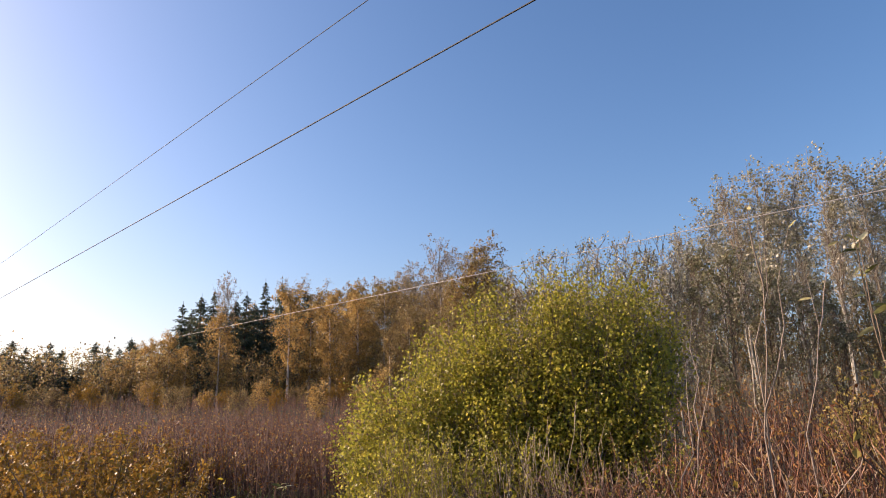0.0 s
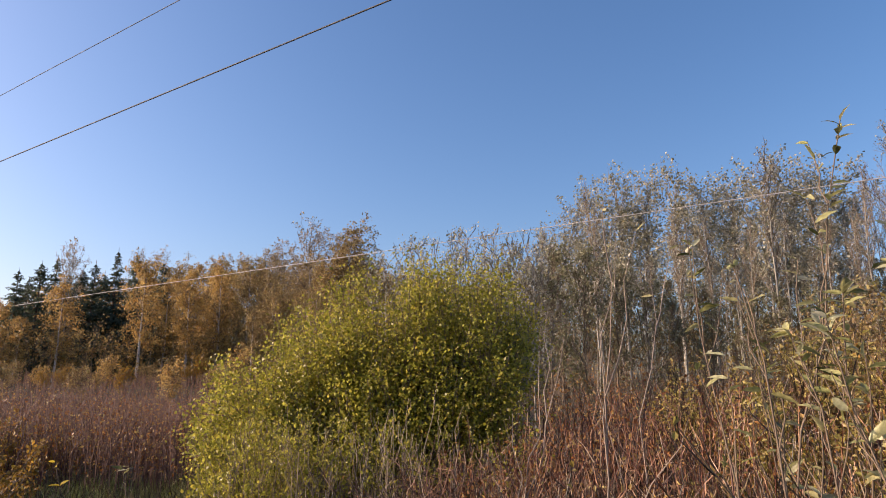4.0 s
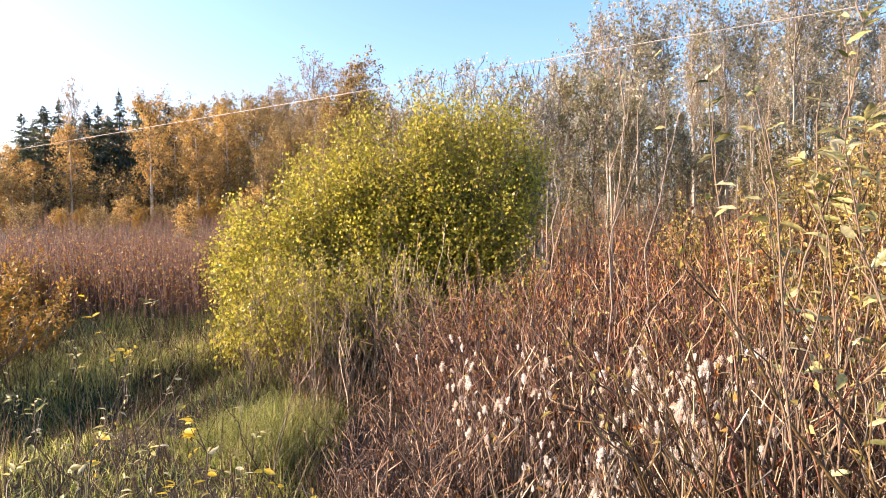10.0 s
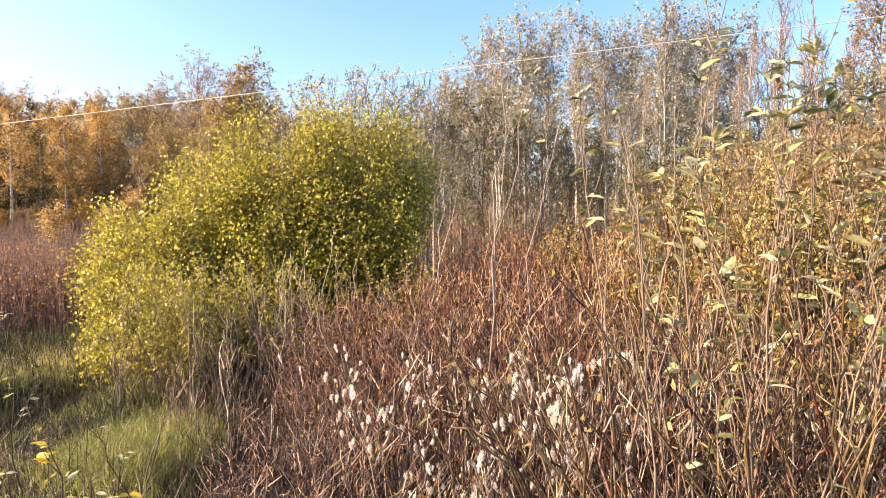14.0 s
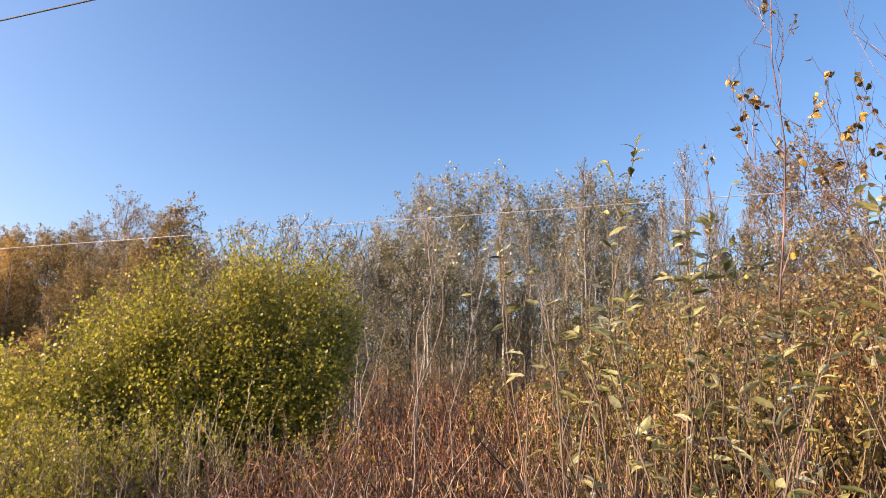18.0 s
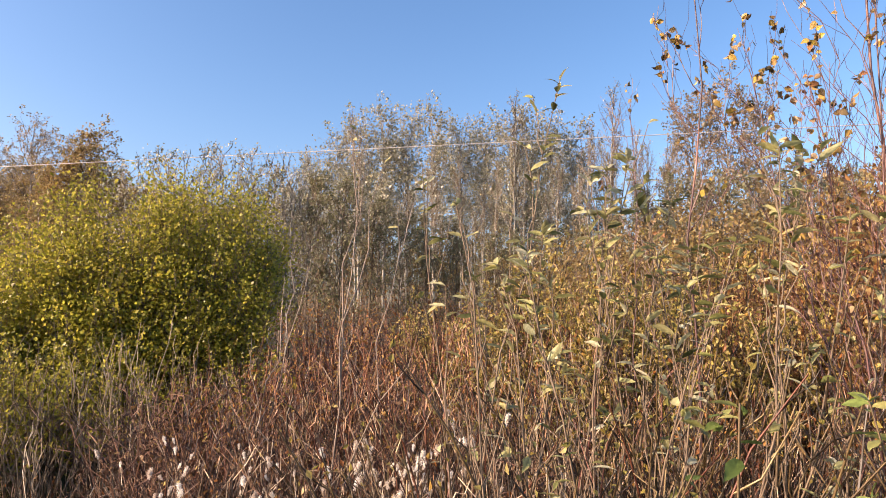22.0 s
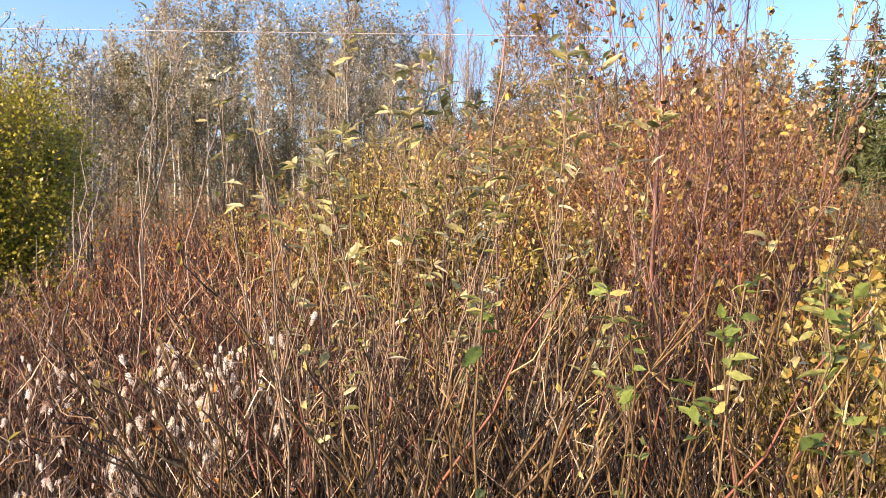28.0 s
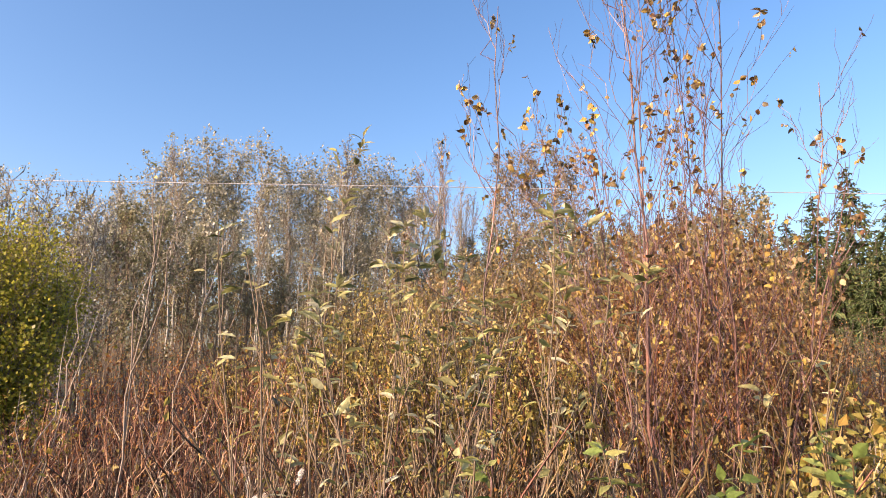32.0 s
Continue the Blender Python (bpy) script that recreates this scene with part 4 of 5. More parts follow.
    stuff("low_bush_leaves", foliage(S, 11, 0.036, 0.36, 0.2, 0.03, True), M_BUSH_LEAF, "yellow-green leaves low on the brown stems", "leaves")
    # pale upright stems before the bush
    reseed(57)
    b = np.concatenate([scatter(80, -31.5, -18.5, 5.8, 7.0, 0.8), scatter(16, -19, -14, 6.0, 6.9, 0.8)])
    tall = rng.uniform(0.45, 1.6, len(b))
    P = stems(b, tall, 0.26, 7, 0.2)
    S, _ = offshoots(P, 2, tall * 0.35, 0.5, 0.3, 1.0, 4, 0.6)
    stuff("pale_bush_stems", merge(tubes(P, taper(len(b), 7, rng.uniform(0.005, 0.010, len(b)), 0.003), 5), tubes(S, taper(len(S), 4, 0.0038, 0.002), 4)), M_TWIG_TAN, "pale tan upright stems in front of the green bush", "stems")
    stuff("pale_stem_leaves", foliage(S, 5, 0.036, 0.4, 0.2, 0.02, True, keep=0.6), M_BUSH_LEAF, "small yellow-green leaves on the pale stems", "leaves")
    # undergrowth at the foot of the far trees
    reseed(57)
    b = np.concatenate([scatter(2000, -16, 60, 50, 70), scatter(1000, -68, -16, 70, 84), scatter(700, -68, -18, 58, 66)])
    tall = rng.uniform(2.5, 5.0, len(b)) * np.where(b[:, 0] > -16, 1.45, 1.0)
    P = stems(b, tall, 0.18, 4, 0.08)
    stuff("far_undergrowth", tubes(P, taper(len(b), 4, 0.02, 0.008), 3), M_TWIG_BROWN, "dense undergrowth at the foot of the far trees", "undergrowth")
    S, _ = offshoots(P, 5, tall * 0.35, 0.7, 0.1, 1.0, 2, 0.4)
    stuff("undergrowth_leaves", foliage(S, 7, 0.2, 0.34, 0.1, 0.25), M_BROWN_LEAF, "brownish leaves of the far undergrowth", "leaves")
    # scrub between the thicket and the aspens
    reseed(55)
    b = scatter(2600, -24, 60, 13, 44, 0.8)
    d = np.hypot(b[:, 0], b[:, 1])
    tall = rng.uniform(1.2, 2.6, len(b)) * np.interp(d, [13, 44], [0.8, 1.3])
    P = stems(b, tall, 0.14, 4, 0.06)
    S, _ = offshoots(P, 5, tall * 0.3, 0.5, 0.2, 1.0, 3, 0.6)
    r = 0.004 + d * 0.0002
    stuff("distant_scrub", merge(tubes(P, taper(len(b), 4, r, r * 0.5), 3), tubes(S, taper(len(S), 3, np.repeat(r, 5) * 0.6, np.repeat(r, 5) * 0.3), 3)), M_TWIG_BROWN, "grey-brown scrub in front of the aspens", "scrub")
    stuff("scrub_leaves", foliage(S, 2, 0.08, 0.32, 0.2, 0.02), M_DRY_LEAF, "withered leaves on the distant scrub", "leaves")


def build_grass():
    reseed(61)
    b = np.concatenate([scatter(22000, -68, -29, 2.6, 9.0, 0.75), scatter(10000, -66, -30, 8.0, 13, 0.9)])
    d = np.hypot(b[:, 0], b[:, 1])
    patch = 0.75 + 0.4 * np.sin(b[:, 0] * 2.3 + 1) * np.sin(b[:, 1] * 1.9) + 0.35 * np.sin(b[:, 0] * 7.1 + 2 * np.sin(b[:, 1] * 3)) * np.sin(b[:, 1] * 6.3)
    tall = rng.uniform(0.05, 0.22, len(b)) * np.interp(d, [3, 8, 12], [0.8, 1.0, 2.0]) * patch
    P = stems(b, tall, 0.7, 3, 0.08)
    stuff("green_grass", blades(P, rng.uniform(0.005, 0.010, len(b)) * np.interp(d, [3, 12], [1, 1.8])), M_GRASS, "green grass with yellowed blades beside the ditch", "grass")
    # tall pale grass on the far bank and a lush tuft on the near one
    n = 9000
    y = rng.uniform(2.0, 9.5, n)
    x = ditch_x(y) - 0.35 - 2.4 * rng.uniform(0, 1, n) ** 1.3
    b = np.stack([x, y, height(x, y)], -1)
    clod = 0.7 + 0.45 * np.sin(x * 3.1 + 1) * np.sin(y * 2.7) + 0.35 * np.sin(x * 8.3 + 2 * np.sin(y * 4)) * np.sin(y * 7.1)
    P = stems(b, rng.uniform(0.06, 0.36, n) * np.clip(clod, 0.2, 1.5), 0.55, 4, 0.14)
    stuff("bank_grass", blades(P, rng.uniform(0.005, 0.011, n)), M_PALE_GRASS, "tall pale yellow-green grass on the ditch bank", "grass")
    n = 5200
    a, r = rng.uniform(0, 2 * np.pi, n), 0.75 * np.sqrt(rng.uniform(0, 1, n))
    x, y = -3.05 + r * np.cos(a) * 0.8, 4.35 + r * np.sin(a)
    P = stems(np.stack([x, y, height(x, y)], -1), rng.uniform(0.06, 0.30, n) * (1.15 - 0.7 * (r / 0.75) ** 2), 1.0, 5, 0.35)
    stuff("grass_tuft", blades(P, rng.uniform(0.004, 0.009, n)), M_GRASS, "lush grey-green grass tuft at the thicket's edge", "grass")
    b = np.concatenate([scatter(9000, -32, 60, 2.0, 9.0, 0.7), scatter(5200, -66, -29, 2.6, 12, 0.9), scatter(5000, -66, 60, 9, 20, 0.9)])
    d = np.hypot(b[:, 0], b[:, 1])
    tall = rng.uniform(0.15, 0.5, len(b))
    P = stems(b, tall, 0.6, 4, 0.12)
    stuff("dead_grass", blades(P, rng.uniform(0.004, 0.008, len(b)) * np.interp(d, [3, 15], [1, 2.5])), M_DEAD_GRASS, "matted dead grass under the thicket, coloured dark for the shaded gaps", "grass")


# ---- near plants, one by one ----
def leaf_mesh(name, mat, length, wide, bend, seed, ruffle=0.04):
    """A real leaf: oval blade in two rows of faces a side, folded, bent and wavy at the edge."""
    g = np.random.default_rng(seed)
    s = np.array([0, 0.12, 0.3, 0.5, 0.7, 0.87, 1.0])
    w = np.array([0.02, 0.55, 0.95, 1.0, 0.8, 0.42, 0.03]) * wide
    x = s * length
    z = -bend * s ** 2 * length
    V, F = [], []
    for i in range(7):
        for c in (-1, -0.5, 0, 0.5, 1):
            V.append((x[i], c * w[i] * (1 + g.normal(0, ruffle * 1.5)), z[i] + abs(c) * w[i] * 0.35 + g.normal(0, ruffle) * wide * abs(c)))
    for i in range(6):
        for j in range(4):
            a = i * 5 + j
            F.append((a, a + 1, a + 6, a + 5))
    me = mesh_of(name, (np.array(V), [np.array(F)]), mat, True)
    return me


def hang_leaf(me, p, d, up, size, parent, name="leaf"):
    x = Vector(d).normalized()
    y = Vector(up).cross(x).normalized()
    z = x.cross(y)
    m = Matrix((x, y, z)).transposed().to_4x4()
    m.translation = Vector(p)
    ob = new(name, me)
    ob.parent = parent
    ob.matrix_basis = m @ Matrix.Diagonal((size, size, size, 1))
    return ob


def willow_shoot(az, d, el, lean_az, n_leaf, size, meshes, start=0.55, twigs=6, r=0.0046, mat=None, label="young goat willow shoot with large grey-green leaves", group="willow shoots", fork=0.24):
    """A shoot whose tip stands at that bearing, distance and elevation."""
    tip = np.array([d * math.sin(radians(az)), d * math.cos(radians(az)), 1.65 + d * math.tan(radians(el))])
    db = d * rng.uniform(0.92, 1.1)
    x, y, z = spot(az + lean_az * 2.2 + rng.normal(0, 3.2), db)
    root = thing("willow_shoot", label, "shoot", group, (x, y, z - 0.04))
    k = 8
    t = np.linspace(0, 1, k)[:, None]
    end = tip - np.array([x, y, z - 0.04])
    mid = end * np.array([0.5, 0.5, 0.5]) + rng.normal(0, 0.10, 3) * np.array([1, 1, 0])
    P = (2 * mid * t * (1 - t) + end * t ** 2)[None]
    P[:, 1:-1] += rng.normal(0, 0.022, (1, k - 2, 3))
    mat = mat or M_TWIG_OCHRE
    stem = part("stem", tubes(P, taper(1, k, r, 0.002), 6), mat, root, smooth=True)
    side = []
    ln = float(np.linalg.norm(end))
    ends = [P]
    if twigs:
        S, _ = offshoots(P, twigs, fork * ln, 0.45, 0.35 if fork < 0.3 else 0.15, 0.9, 5, 0.5, 0.0, 0.03)
        for q in S:
            side.append(part("side_twig", tubes(q[None], taper(1, 5, r * (0.5 if fork < 0.3 else 0.75), 0.0016), 5), mat, root, smooth=True))
        ends.append(S)
    for i in range(n_leaf):
        main = i < n_leaf * 0.4 or not twigs
        pick = 0 if main else int(rng.integers(len(ends[1])))
        Q = P if main else ends[1][[pick]]
        back = rng.uniform(0, 1) ** 2.2
        u = np.array([1 - (1 - start) * back if main else 1 - 0.5 * back])
        if i == 0:
            u = np.array([0.995])
        p, dr = along(Q, u)
        a = rng.uniform(0, 2 * np.pi)
        w = dr[0] * rng.uniform(0.1, 0.8) + np.array([math.cos(a), math.sin(a), rng.uniform(-0.6, 0.35)]) * 0.9
        hang_leaf(meshes[int(rng.integers(len(meshes)))], p[0], w, (rng.normal(0, 0.7), rng.normal(0, 0.7), 1), size * rng.uniform(0.55, 1.25), stem if main else side[pick])
    return root


def shoot_clump(n, tall, spread):
    """A foot from which long willow shoots fan out."""
    root = thing("willow_clump", "clump of long leaning ochre willow shoots with few leaves", "willow", "willow clumps")
    a = rng.uniform(0, 2 * np.pi, n)
    base = np.stack([np.cos(a), np.sin(a), 0 * a], -1) * rng.uniform(0.0, 0.12, (n, 1))
    h = tall * rng.uniform(0.55, 1.05, n)
    r = spread * h * rng.uniform(0.1, 1.0, n)
    t = np.linspace(0, 1, 7)
    P = base[:, None] + np.stack([np.cos(a), np.sin(a), 0 * a], -1)[:, None] * (r[:, None] * t ** 1.1)[..., None]
    P[..., 2] += h[:, None] * t - 0.04
    P[:, 1:-1] += rng.normal(0, 0.02, (n, 5, 3))
    for q, hh in zip(P, h):
        part("shoot", tubes(q[None], taper(1, 7, 0.0105 * rng.uniform(0.45, 1.3), 0.0026), 5), M_TWIG_OCHRE if rng.uniform() < 0.82 else M_TWIG_RED, root, smooth=True)
    S, _ = offshoots(P, 5, h * 0.34, 0.6, 0.15, 1.0, 4, 0.4, 0.0, 0.07)
    mass("twigwork", tubes(S, taper(len(S), 4, 0.0038, 0.0018), 4), M_TWIG_OCHRE, root)
    high = S[:, 0, 2] > 0.62 * tall
    mass("foliage", foliage(S[high], 3, 0.034, 0.3, 0.3, 0.012, True, keep=0.55), M_STRAW_LEAF, root)
    return root


def single_shoot(name, label, group, category, tall, lean, curl, r, mat, twigs, twig_len, wob, leaf, n_leaf):
    """One dry shoot or stalk with its side twigs."""
    root = thing(name, label, category, group)
    P = stems(np.array([[0, 0, -0.04]]), np.array([tall]), lean, 7, curl)
    part("stem", tubes(P, taper(1, 7, r, 0.0016), 5), mat, root, smooth=True)
    S, _ = offshoots(P, twigs, tall * twig_len, 0.65, 0.15, 1.0, 4, 0.35, 0.0, wob)
    mass("twigwork", tubes(S, taper(len(S), 4, r * 0.5, 0.0012), 3), mat, root)
    if n_leaf:
        mass("foliage", foliage(S, n_leaf, 0.042, 0.26, 0.3, 0.01, True, keep=0.5), leaf, root)
    return root


def build_singles():
    reseed(58)
    red = [single_shoot("red_shoot", "upright reddish-brown shoot with a few withered leaves", "reddish shoots", "shoot", rng.uniform(1.2, 1.75), 0.2, 0.09, rng.uniform(0.006, 0.010), M_TWIG_RED, 6, 0.28, 0.07, M_DRY_LEAF, 2) for _ in range(9)]
    for i in range(95):
        az = rng.uniform(-19, 20) if i > 8 else -15 + 3.5 * i
        d = rng.uniform(4.0, 5.6)
        s = rng.uniform(0.8, 1.05) * float(np.interp(az, [-20, -10, 0], [0.62, 0.85, 1.0]))
        if i < 9:
            settle(red[i], az, d, s, 40.0 * i)
        else:
            plant(red[i % 9], az, d, s)
    reseed(59)
    dead = [single_shoot("dead_stalk", "bent brittle dead stalk in the thicket", "dead stalks", "stalk", rng.uniform(0.8, 1.2), 0.45, 0.2, rng.uniform(0.0045, 0.0075), M_STRAW if i % 2 else M_TANGLE, 6, 0.45, 0.13, M_DRY_LEAF, i % 2) for i in range(10)]
    for i in range(50):
        az = rng.uniform(-24, 55) if i > 9 else -20 + 7.0 * i
        d = rng.uniform(2.5, 4.0)
        s = rng.uniform(0.75, 1.1) * float(np.interp(az, [-24, -10, 10], [0.6, 0.8, 1.0]))
        if i < 10:
            settle(dead[i], az, d, s, 40.0 * i)
        else:
            plant(dead[i % 10], az, d, s)


def build_clumps():
    reseed(56)
    kinds = [shoot_clump(n, h, w) for n, h, w in ((12, 1.4, 0.8), (14, 1.5, 0.9), (10, 1.35, 1.1), (13, 1.6, 0.65))]
    rows = [(5.5, 2.5), (11.5, 2.4), (17.5, 2.5), (23.0, 2.4), (28.5, 2.3), (34.0, 2.5), (40.0, 2.5), (46.0, 2.6), (52.0, 2.5), (8.5, 3.3), (14.5, 3.2), (20.5, 3.3), (26.0, 3.2), (31.5, 3.3), (37.5, 3.3), (43.0, 3.4), (49.0, 3.4), (2.0, 3.6), (-3.5, 4.2), (55, 3.2), (5.0, 4.3), (11.0, 4.2), (18.0, 4.2), (24.0, 4.2), (30.0, 4.3), (36.0, 4.2), (42.0, 4.4), (48.0, 4.3), (-9.0, 4.6), (-15, 5.2)]
    for i, (az, d) in enumerate(rows):
        if i < 4:
            settle(kinds[i], az, d, 1.0, 40.0 * i)
        else:
            plant(kinds[i % 4], az + rng.uniform(-1, 1), d * rng.uniform(0.96, 1.05), rng.uniform(0.85, 1.05), tall=1.0 if az > 0 else 0.8)


def build_near_shoots():
    reseed(71)
    grey = [leaf_mesh("willow_leaf", M_NEAR_LEAF, 1.0, 0.155, b, i, 0.1) for i, b in enumerate((0.15, 0.3, 0.5, 0.05))]
    gold = [leaf_mesh("golden_leaf", M_GOLD_LEAF, 1.0, 0.26, b, i + 20) for i, b in enumerate((0.15, 0.3))]
    fresh = [leaf_mesh("fresh_leaf", M_FRESH_LEAF, 1.0, 0.2, b, i + 9, 0.14) for i, b in enumerate((0.1, 0.25, 0.4))]
    # bearing, distance, elevation of the tip, base offset, leaves
    rows = [(1.9, 2.7, 11.6, 1.2, 7), (4.6, 2.2, 9.8, 0.4, 3), (8.2, 2.4, 4.4, 2.5, 9), (10.8, 2.3, 5.2, 3.0, 11), (12.2, 2.4, 7.2, 1.0, 9),
            (13.7, 2.7, 20.0, -1.5, 9), (15.6, 2.7, 9.0, 1.5, 10), (17.6, 2.8, 12.4, -1.2, 13), (19.4, 2.8, 13.4, -2.2, 14), (20.6, 2.9, 11.2, 1.6, 12),
            (22.8, 3.0, 9.4, -2.0, 9), (24.2, 3.0, 5.6, -0.8, 10), (27.6, 2.6, 6.0, -2.5, 8), (31.0, 2.6, 13.2, -3.0, 12), (32.6, 2.7, 12.6, -2.0, 12), (6.4, 2.6, 1.2, 1.8, 7), (35.5, 2.7, 7.5, -3.0, 9), (26.0, 2.3, 1.2, -3.4, 7), (38.5, 2.8, 8.2, -1.8, 8)]
    for az, d, el, off, n in rows:
        willow_shoot(az, d, el, off, int(n * 4.4), 0.074, grey, 0.8 if el > 4 else 0.7, 8, 0.0062, M_TWIG_BROWN)
    # bearing, distance, elevation of the leafy tip, base offset, leaves
    for az, d, el, off, n in ((28.0, 1.2, -6.6, -2, 5), (36.2, 1.7, -5.8, -2, 10), (37.8, 1.75, -8.2, -1, 8), (44.8, 1.75, -7.6, -1, 12), (46.2, 1.8, -5.0, -2, 9), (51.0, 1.85, -4.0, -1, 12), (53.0, 1.85, -5.4, 1, 11), (43.0, 1.75, -12.6, -1, 7), (51.2, 1.9, -11.6, 1, 8), (26.4, 1.9, -7.4, -2, 4), (55.0, 2.0, -8.0, 1, 9)):
        willow_shoot(az, d, el, off, int(n * 2.2), 0.056, fresh, 0.88, 3, 0.0055, M_TWIG_OCHRE, "leafy willow shoot with fresh green leaves at its tip", fork=0.13)
    for az, d, el, off, n in ((48.5, 2.6, 1.2, -2, 10), (51.0, 2.7, 0.8, 2, 9)):
        willow_shoot(az, d, el, off, int(n * 1.5), 0.08, grey, 0.8)
    # tall nearly bare stem with a few leaves at its tip
    for az, d, el, off, n, tw in ((-4.2, 4.0, 14.1, -1.6, 6, 6), (-1.0, 5.2, 9.0, -2.0, 3, 2), (-8.4, 5.0, 4.5, -1.0, 2, 3)):
        willow_shoot(az, d, el, off, n, 0.085, grey, 0.85, min(tw, 4), 0.0075, M_PALE_STEM, "tall nearly bare pale stem with a few leaves", "bare tall stems", 0.5)
    # young sprouts in the grass
    for az, d, el, n in ((-48.6, 4.6, -5.2, 7), (-43.9, 4.5, -6.0, 9), (-50.5, 4.2, -11.0, 7), (-46.0, 4.2, -11.5, 8), (-53.2, 4.4, -12.0, 8), (-42.0, 4.0, -14.5, 6), (-38.5, 4.3, -14.0, 6), (-47.8, 3.6, -15.5, 7), (-51.8, 3.7, -15.0, 7), (-36.0, 3.8, -17.0, 5), (-44.6, 3.5, -17.0, 6), (-40.2, 3.4, -18.0, 6), (-49.0, 3.3, -17.5, 7), (-53.5, 3.5, -17.0, 7), (-46.4, 3.2, -19.0, 6), (-42.8, 3.2, -20.0, 6), (-37.6, 3.3, -20.0, 5), (-50.0, 5.0, -8.5, 8), (-45.2, 5.0, -9.5, 7), (-41.0, 4.8, -10.5, 7), (-55.0, 4.8, -7.5, 9), (-53.0, 5.2, -5.0, 8), (-47.0, 2.9, -15.0, 6), (-44.0, 2.8, -17.0, 6), (-41.4, 2.9, -15.5, 6), (-38.6, 2.8, -18.5, 5), (-50.6, 2.9, -16.0, 6), (-36.0, 3.0, -20.0, 4), (-53.0, 3.0, -13.0, 6)):
        willow_shoot(az, d, el, rng.uniform(-2, 2), int(n * 1.5), 0.052, grey if rng.uniform() < 0.92 else gold, 0.6, 3, 0.005, M_SPROUT, "small leafy sprout standing in the grass", "sprouts")
    # long bare leaning shoots by the green bush
    for az, d, el, off in ((-30.0, 4.4, -9.0, -2.2), (-31.5, 4.5, -12.0, 0.5), (-29.0, 4.6, -11.0, -3.0)):
        willow_shoot(az, d, el, off, 0, 0.06, grey, 0.6, 2, 0.005, M_STRAW, "bare pale stem leaning over the grass", "leaning stems")


def birch_sapling(az, d, el, off, stems_n, fan, n_leaf, r, meshes, twigs=12, gone=0.5):
    """A young birch: upright stems fanning from one foot, with the last leaves on. gone: below this height the leaves have fallen."""
    x, y, z = spot(az + off, d)
    root = thing("birch_sapling", "young birch with thin purplish twigs and few yellow leaves", "sapling", "birch saplings", (x, y, z - 0.04))
    top = 1.65 + d * math.tan(radians(el)) - z
    lean = d * math.tan(radians(-off))
    right = np.array([math.cos(radians(az)), -math.sin(radians(az)), 0])
    back = np.array([math.sin(radians(az)), math.cos(radians(az)), 0])
    for i in range(stems_n):
        k = 10
        t = np.linspace(0, 1, k)[:, None]
        h = top * (1 if i == 0 else rng.uniform(0.6, 0.95))
        side = lean if i == 0 else lean + fan * (-1 + 2 * (i - 0.5 + rng.uniform(-0.3, 0.3)) / max(1, stems_n - 1))
        end = right * side + back * rng.uniform(-0.3, 0.3) + np.array([0, 0, h])
        mid = end * np.array([0.45, 0.45, 0.5])
        P = (2 * mid * t * (1 - t) + end * t ** 2)[None]
        P[:, 1:-1] += rng.normal(0, 0.022, (1, k - 2, 3))
        q = r * (1 if i == 0 else 0.55)
        stem = part("stem", tubes(P, taper(1, k, q, 0.0024), 7), M_BIRCH_STEM if i else M_BIRCH_TRUNK, root, smooth=True)
        S, us = offshoots(P, twigs, 0.27 * h, 0.75, 0.25, 0.97, 7, 0.4, -0.1, 0.035)
        W, _ = offshoots(S, 6, 0.085 * h, 0.55, 0.2, 1.0, 4, 0.5, 0.0, 0.05)
        mass("twigwork", merge(tubes(S, taper(len(S), 7, 0.0027, 0.0012), 4), tubes(W, taper(len(W), 4, 0.0015, 0.0009), 3)), M_BIRCH_STEM, root)
        high = np.repeat(us, 6) > gone
        W = W[high] if high.any() else W
        for _ in range(n_leaf // stems_n // 2):
            Q = W[[int(rng.integers(len(W)))]]
            for _ in range(int(rng.integers(1, 6))):
                p, dr = along(Q, np.array([rng.uniform(0.65, 1.0)]))
                w = dr[0] * 0.3 + rng.normal(0, 0.5, 3) + np.array([0, 0, -0.7])
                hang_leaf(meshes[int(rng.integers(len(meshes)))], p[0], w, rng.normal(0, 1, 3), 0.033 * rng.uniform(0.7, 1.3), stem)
    return root


def build_saplings():
    reseed(81)
    bl = [leaf_mesh("birch_leaf", M_SAPLING_LEAF, 1.0, 0.36, b, 30 + i) for i, b in enumerate((0.1, 0.35))]
    # bearing, distance, elevation of the top, foot offset, stems, fan, leaves, radius
    birch_sapling(25.4, 3.5, 30.5, -1.8, 1, 0.3, 130, 0.009, bl, 13, 0.45)
    birch_sapling(36.2, 3.5, 36.0, 2.6, 5, 0.58, 600, 0.0125, bl, 24, 0.3)
    birch_sapling(44.4, 3.9, 34.0, -1.0, 3, 0.7, 300, 0.009, bl, 14, 0.3)
    birch_sapling(51.0, 4.2, 21.0, -4.0, 1, 0.5, 50, 0.008, bl, 14, 0.4)
    birch_sapling(40.4, 4.3, 24.0, 0.5, 1, 0.5, 40, 0.007, bl, 14, 0.4)
    birch_sapling(19.4, 4.6, 18.5, 0.4, 1, 0.3, 20, 0.006, bl, 14)


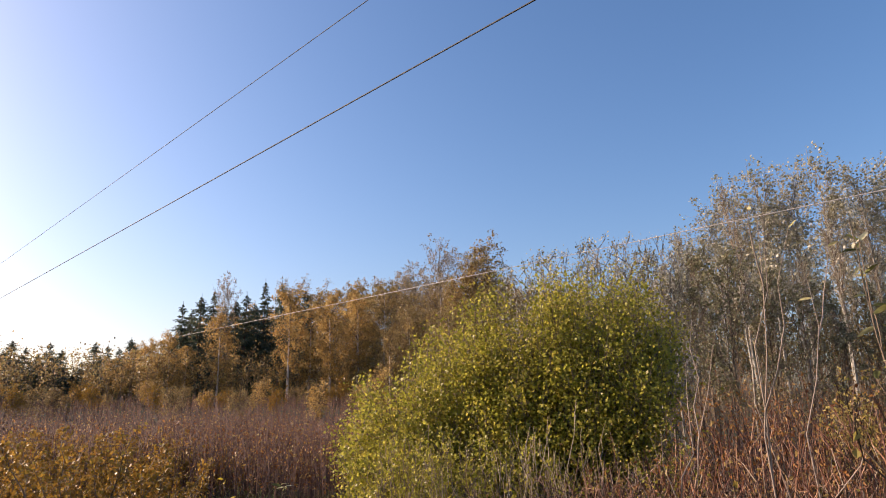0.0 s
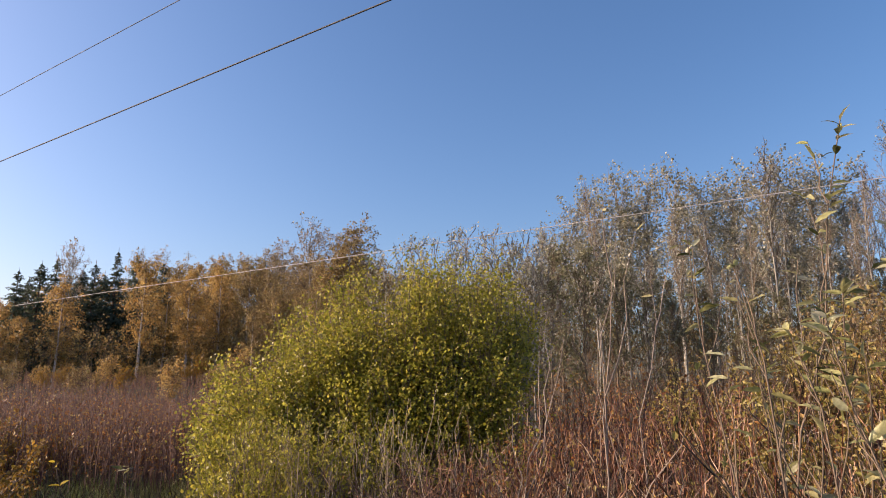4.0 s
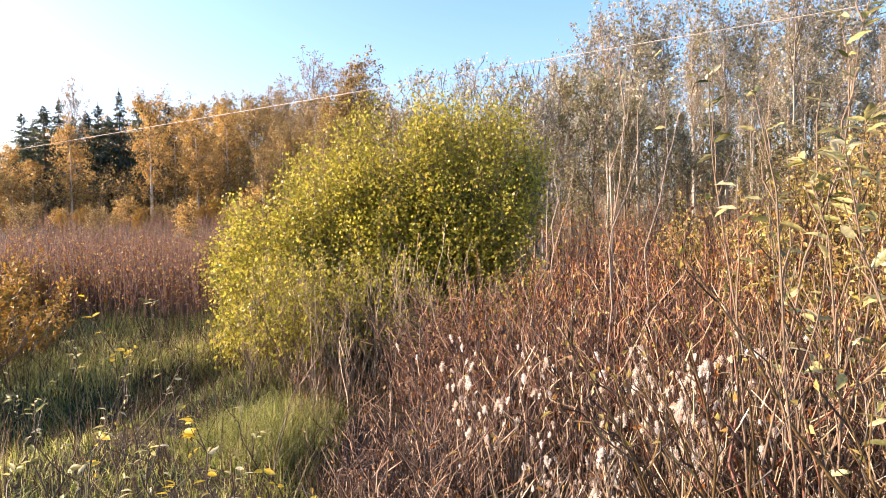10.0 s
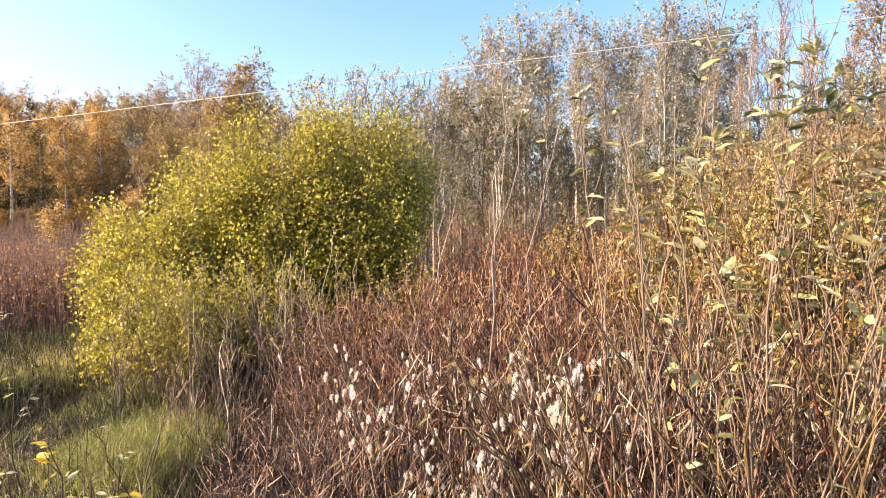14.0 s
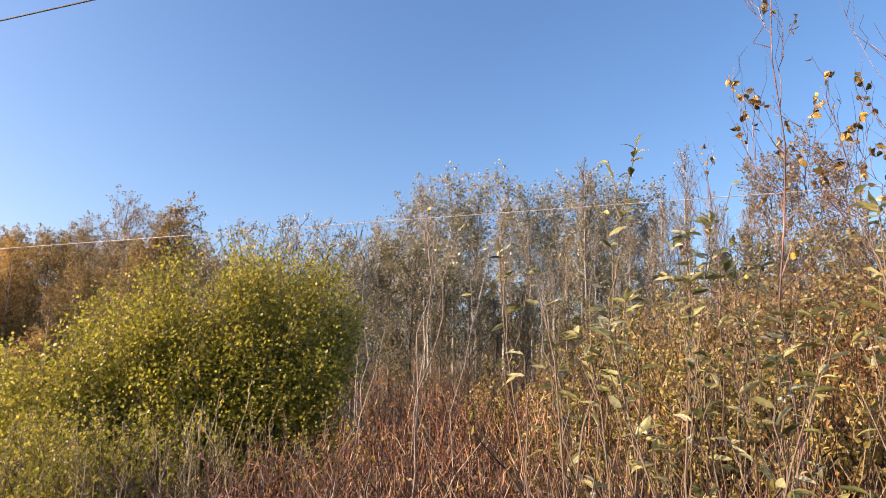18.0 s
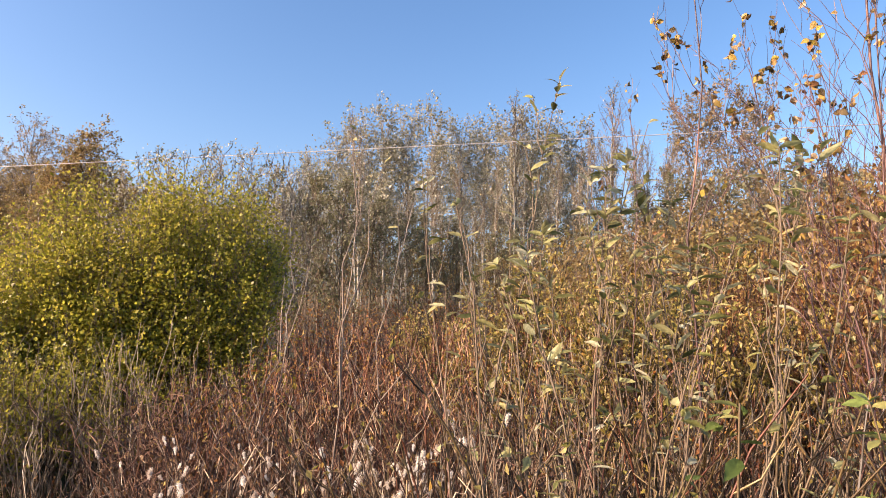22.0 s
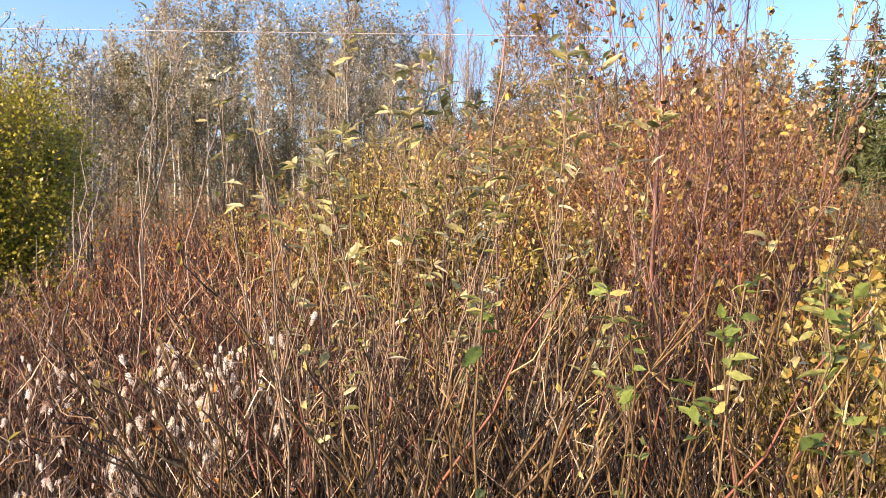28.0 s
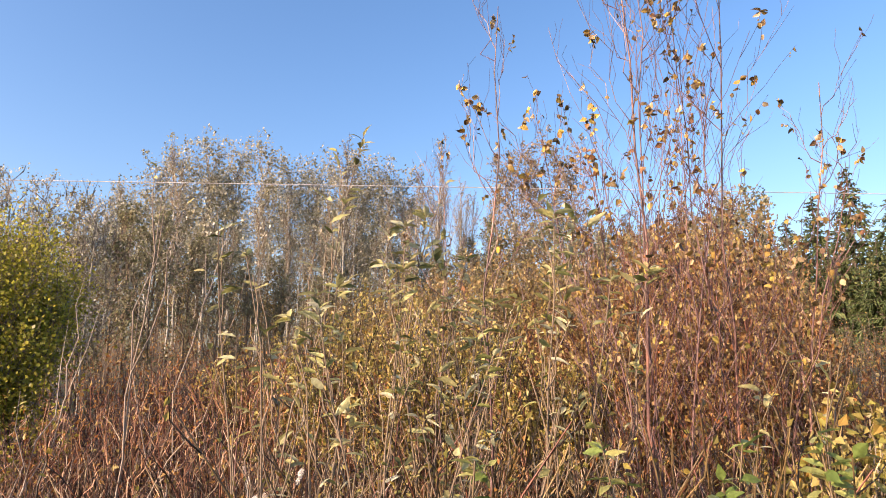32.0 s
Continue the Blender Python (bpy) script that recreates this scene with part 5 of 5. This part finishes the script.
def build_seedheads():
    """Tall dead herbs with white woolly seed heads."""
    reseed(91)

    def head_geo():
        m = 380
        v = unit(rng.normal(0, 1, (m, 3)))
        lobe = rng.normal(0, 1, (4, 3)) * np.array([0.006, 0.006, 0.020])
        c = lobe[rng.integers(4, size=m)] + v * np.array([0.015, 0.015, 0.024]) * rng.uniform(0.2, 1, (m, 1)) + np.array([0, 0, -0.02])
        w = unit(v * 0.7 + np.array([0, 0, -0.5]) + rng.normal(0, 0.5, (m, 3)))
        s = rng.uniform(0.008, 0.022, m)
        return leaf_geo(c, w, rng.normal(0, 1, (m, 3)), s, s * 0.13)

    heads = [mesh_of("seed_head", head_geo(), M_FLUFF) for _ in range(4)]

    def stalk(n_head, tall):
        root = thing("seedhead_stalk", "dry brown stalk with white woolly seed heads", "seedheads", "woolly seedheads")
        P = stems(np.zeros((1, 3)), np.array([tall]), 0.25, 7, 0.08)
        part("stalk", tubes(P, taper(1, 7, 0.004, 0.0018), 5), M_STRAW, root)
        S, _ = offshoots(P, n_head, 0.34 * tall, 0.6, 0.55, 1.0, 4, 0.3, 0.05)
        mass("side_stalk_spray", tubes(S, taper(len(S), 4, 0.0022, 0.0012), 4), M_STRAW, root)
        for q in S:
            ob = new("seed_head", heads[int(rng.integers(4))])
            ob.parent = root
            s = rng.uniform(0.3, 0.68)
            ob.matrix_basis = pose(*q[-1], rng.uniform(-25, 25), rng.uniform(-25, 25), rng.uniform(0, 360)) @ Matrix.Diagonal((s * 0.95, s * 0.95, s * rng.uniform(1.0, 1.4), 1))
        return root

    kinds = [stalk(n, h) for n, h in ((4, 1.0), (6, 1.05), (3, 0.9), (7, 1.0), (3, 1.1))]
    # dense groups: bearing, spread, distance, how many, height factor
    places = []
    for az, sp, d, n, s in ((-0.4, 3.4, 3.3, 15, 1.06), (0.6, 4.6, 3.2, 13, 0.84), (-16.0, 3.0, 3.4, 8, 0.86), (-13.0, 7.0, 3.7, 6, 1.0), (-9.3, 4.0, 3.0, 11, 0.55), (-4.5, 5.0, 2.8, 8, 0.5), (-7.0, 4.0, 2.95, 8, 0.66), (2.0, 3.0, 3.1, 5, 0.72)):
        places += [(az + rng.normal(0, sp * 0.6), d * rng.uniform(0.92, 1.1), s * rng.uniform(0.85, 1.1)) for _ in range(n)]
    for i, (az, d, s) in enumerate(places):
        if i < 5:
            settle(kinds[i], az, d, s, rng.uniform(0, 360))
        else:
            plant(kinds[i % 5], az, d, s)


build_far_trees()
build_aspens()
build_shrubs()
build_reeds()
build_thicket()
build_grass()
build_singles()
build_clumps()
build_near_shoots()
build_saplings()
build_seedheads()
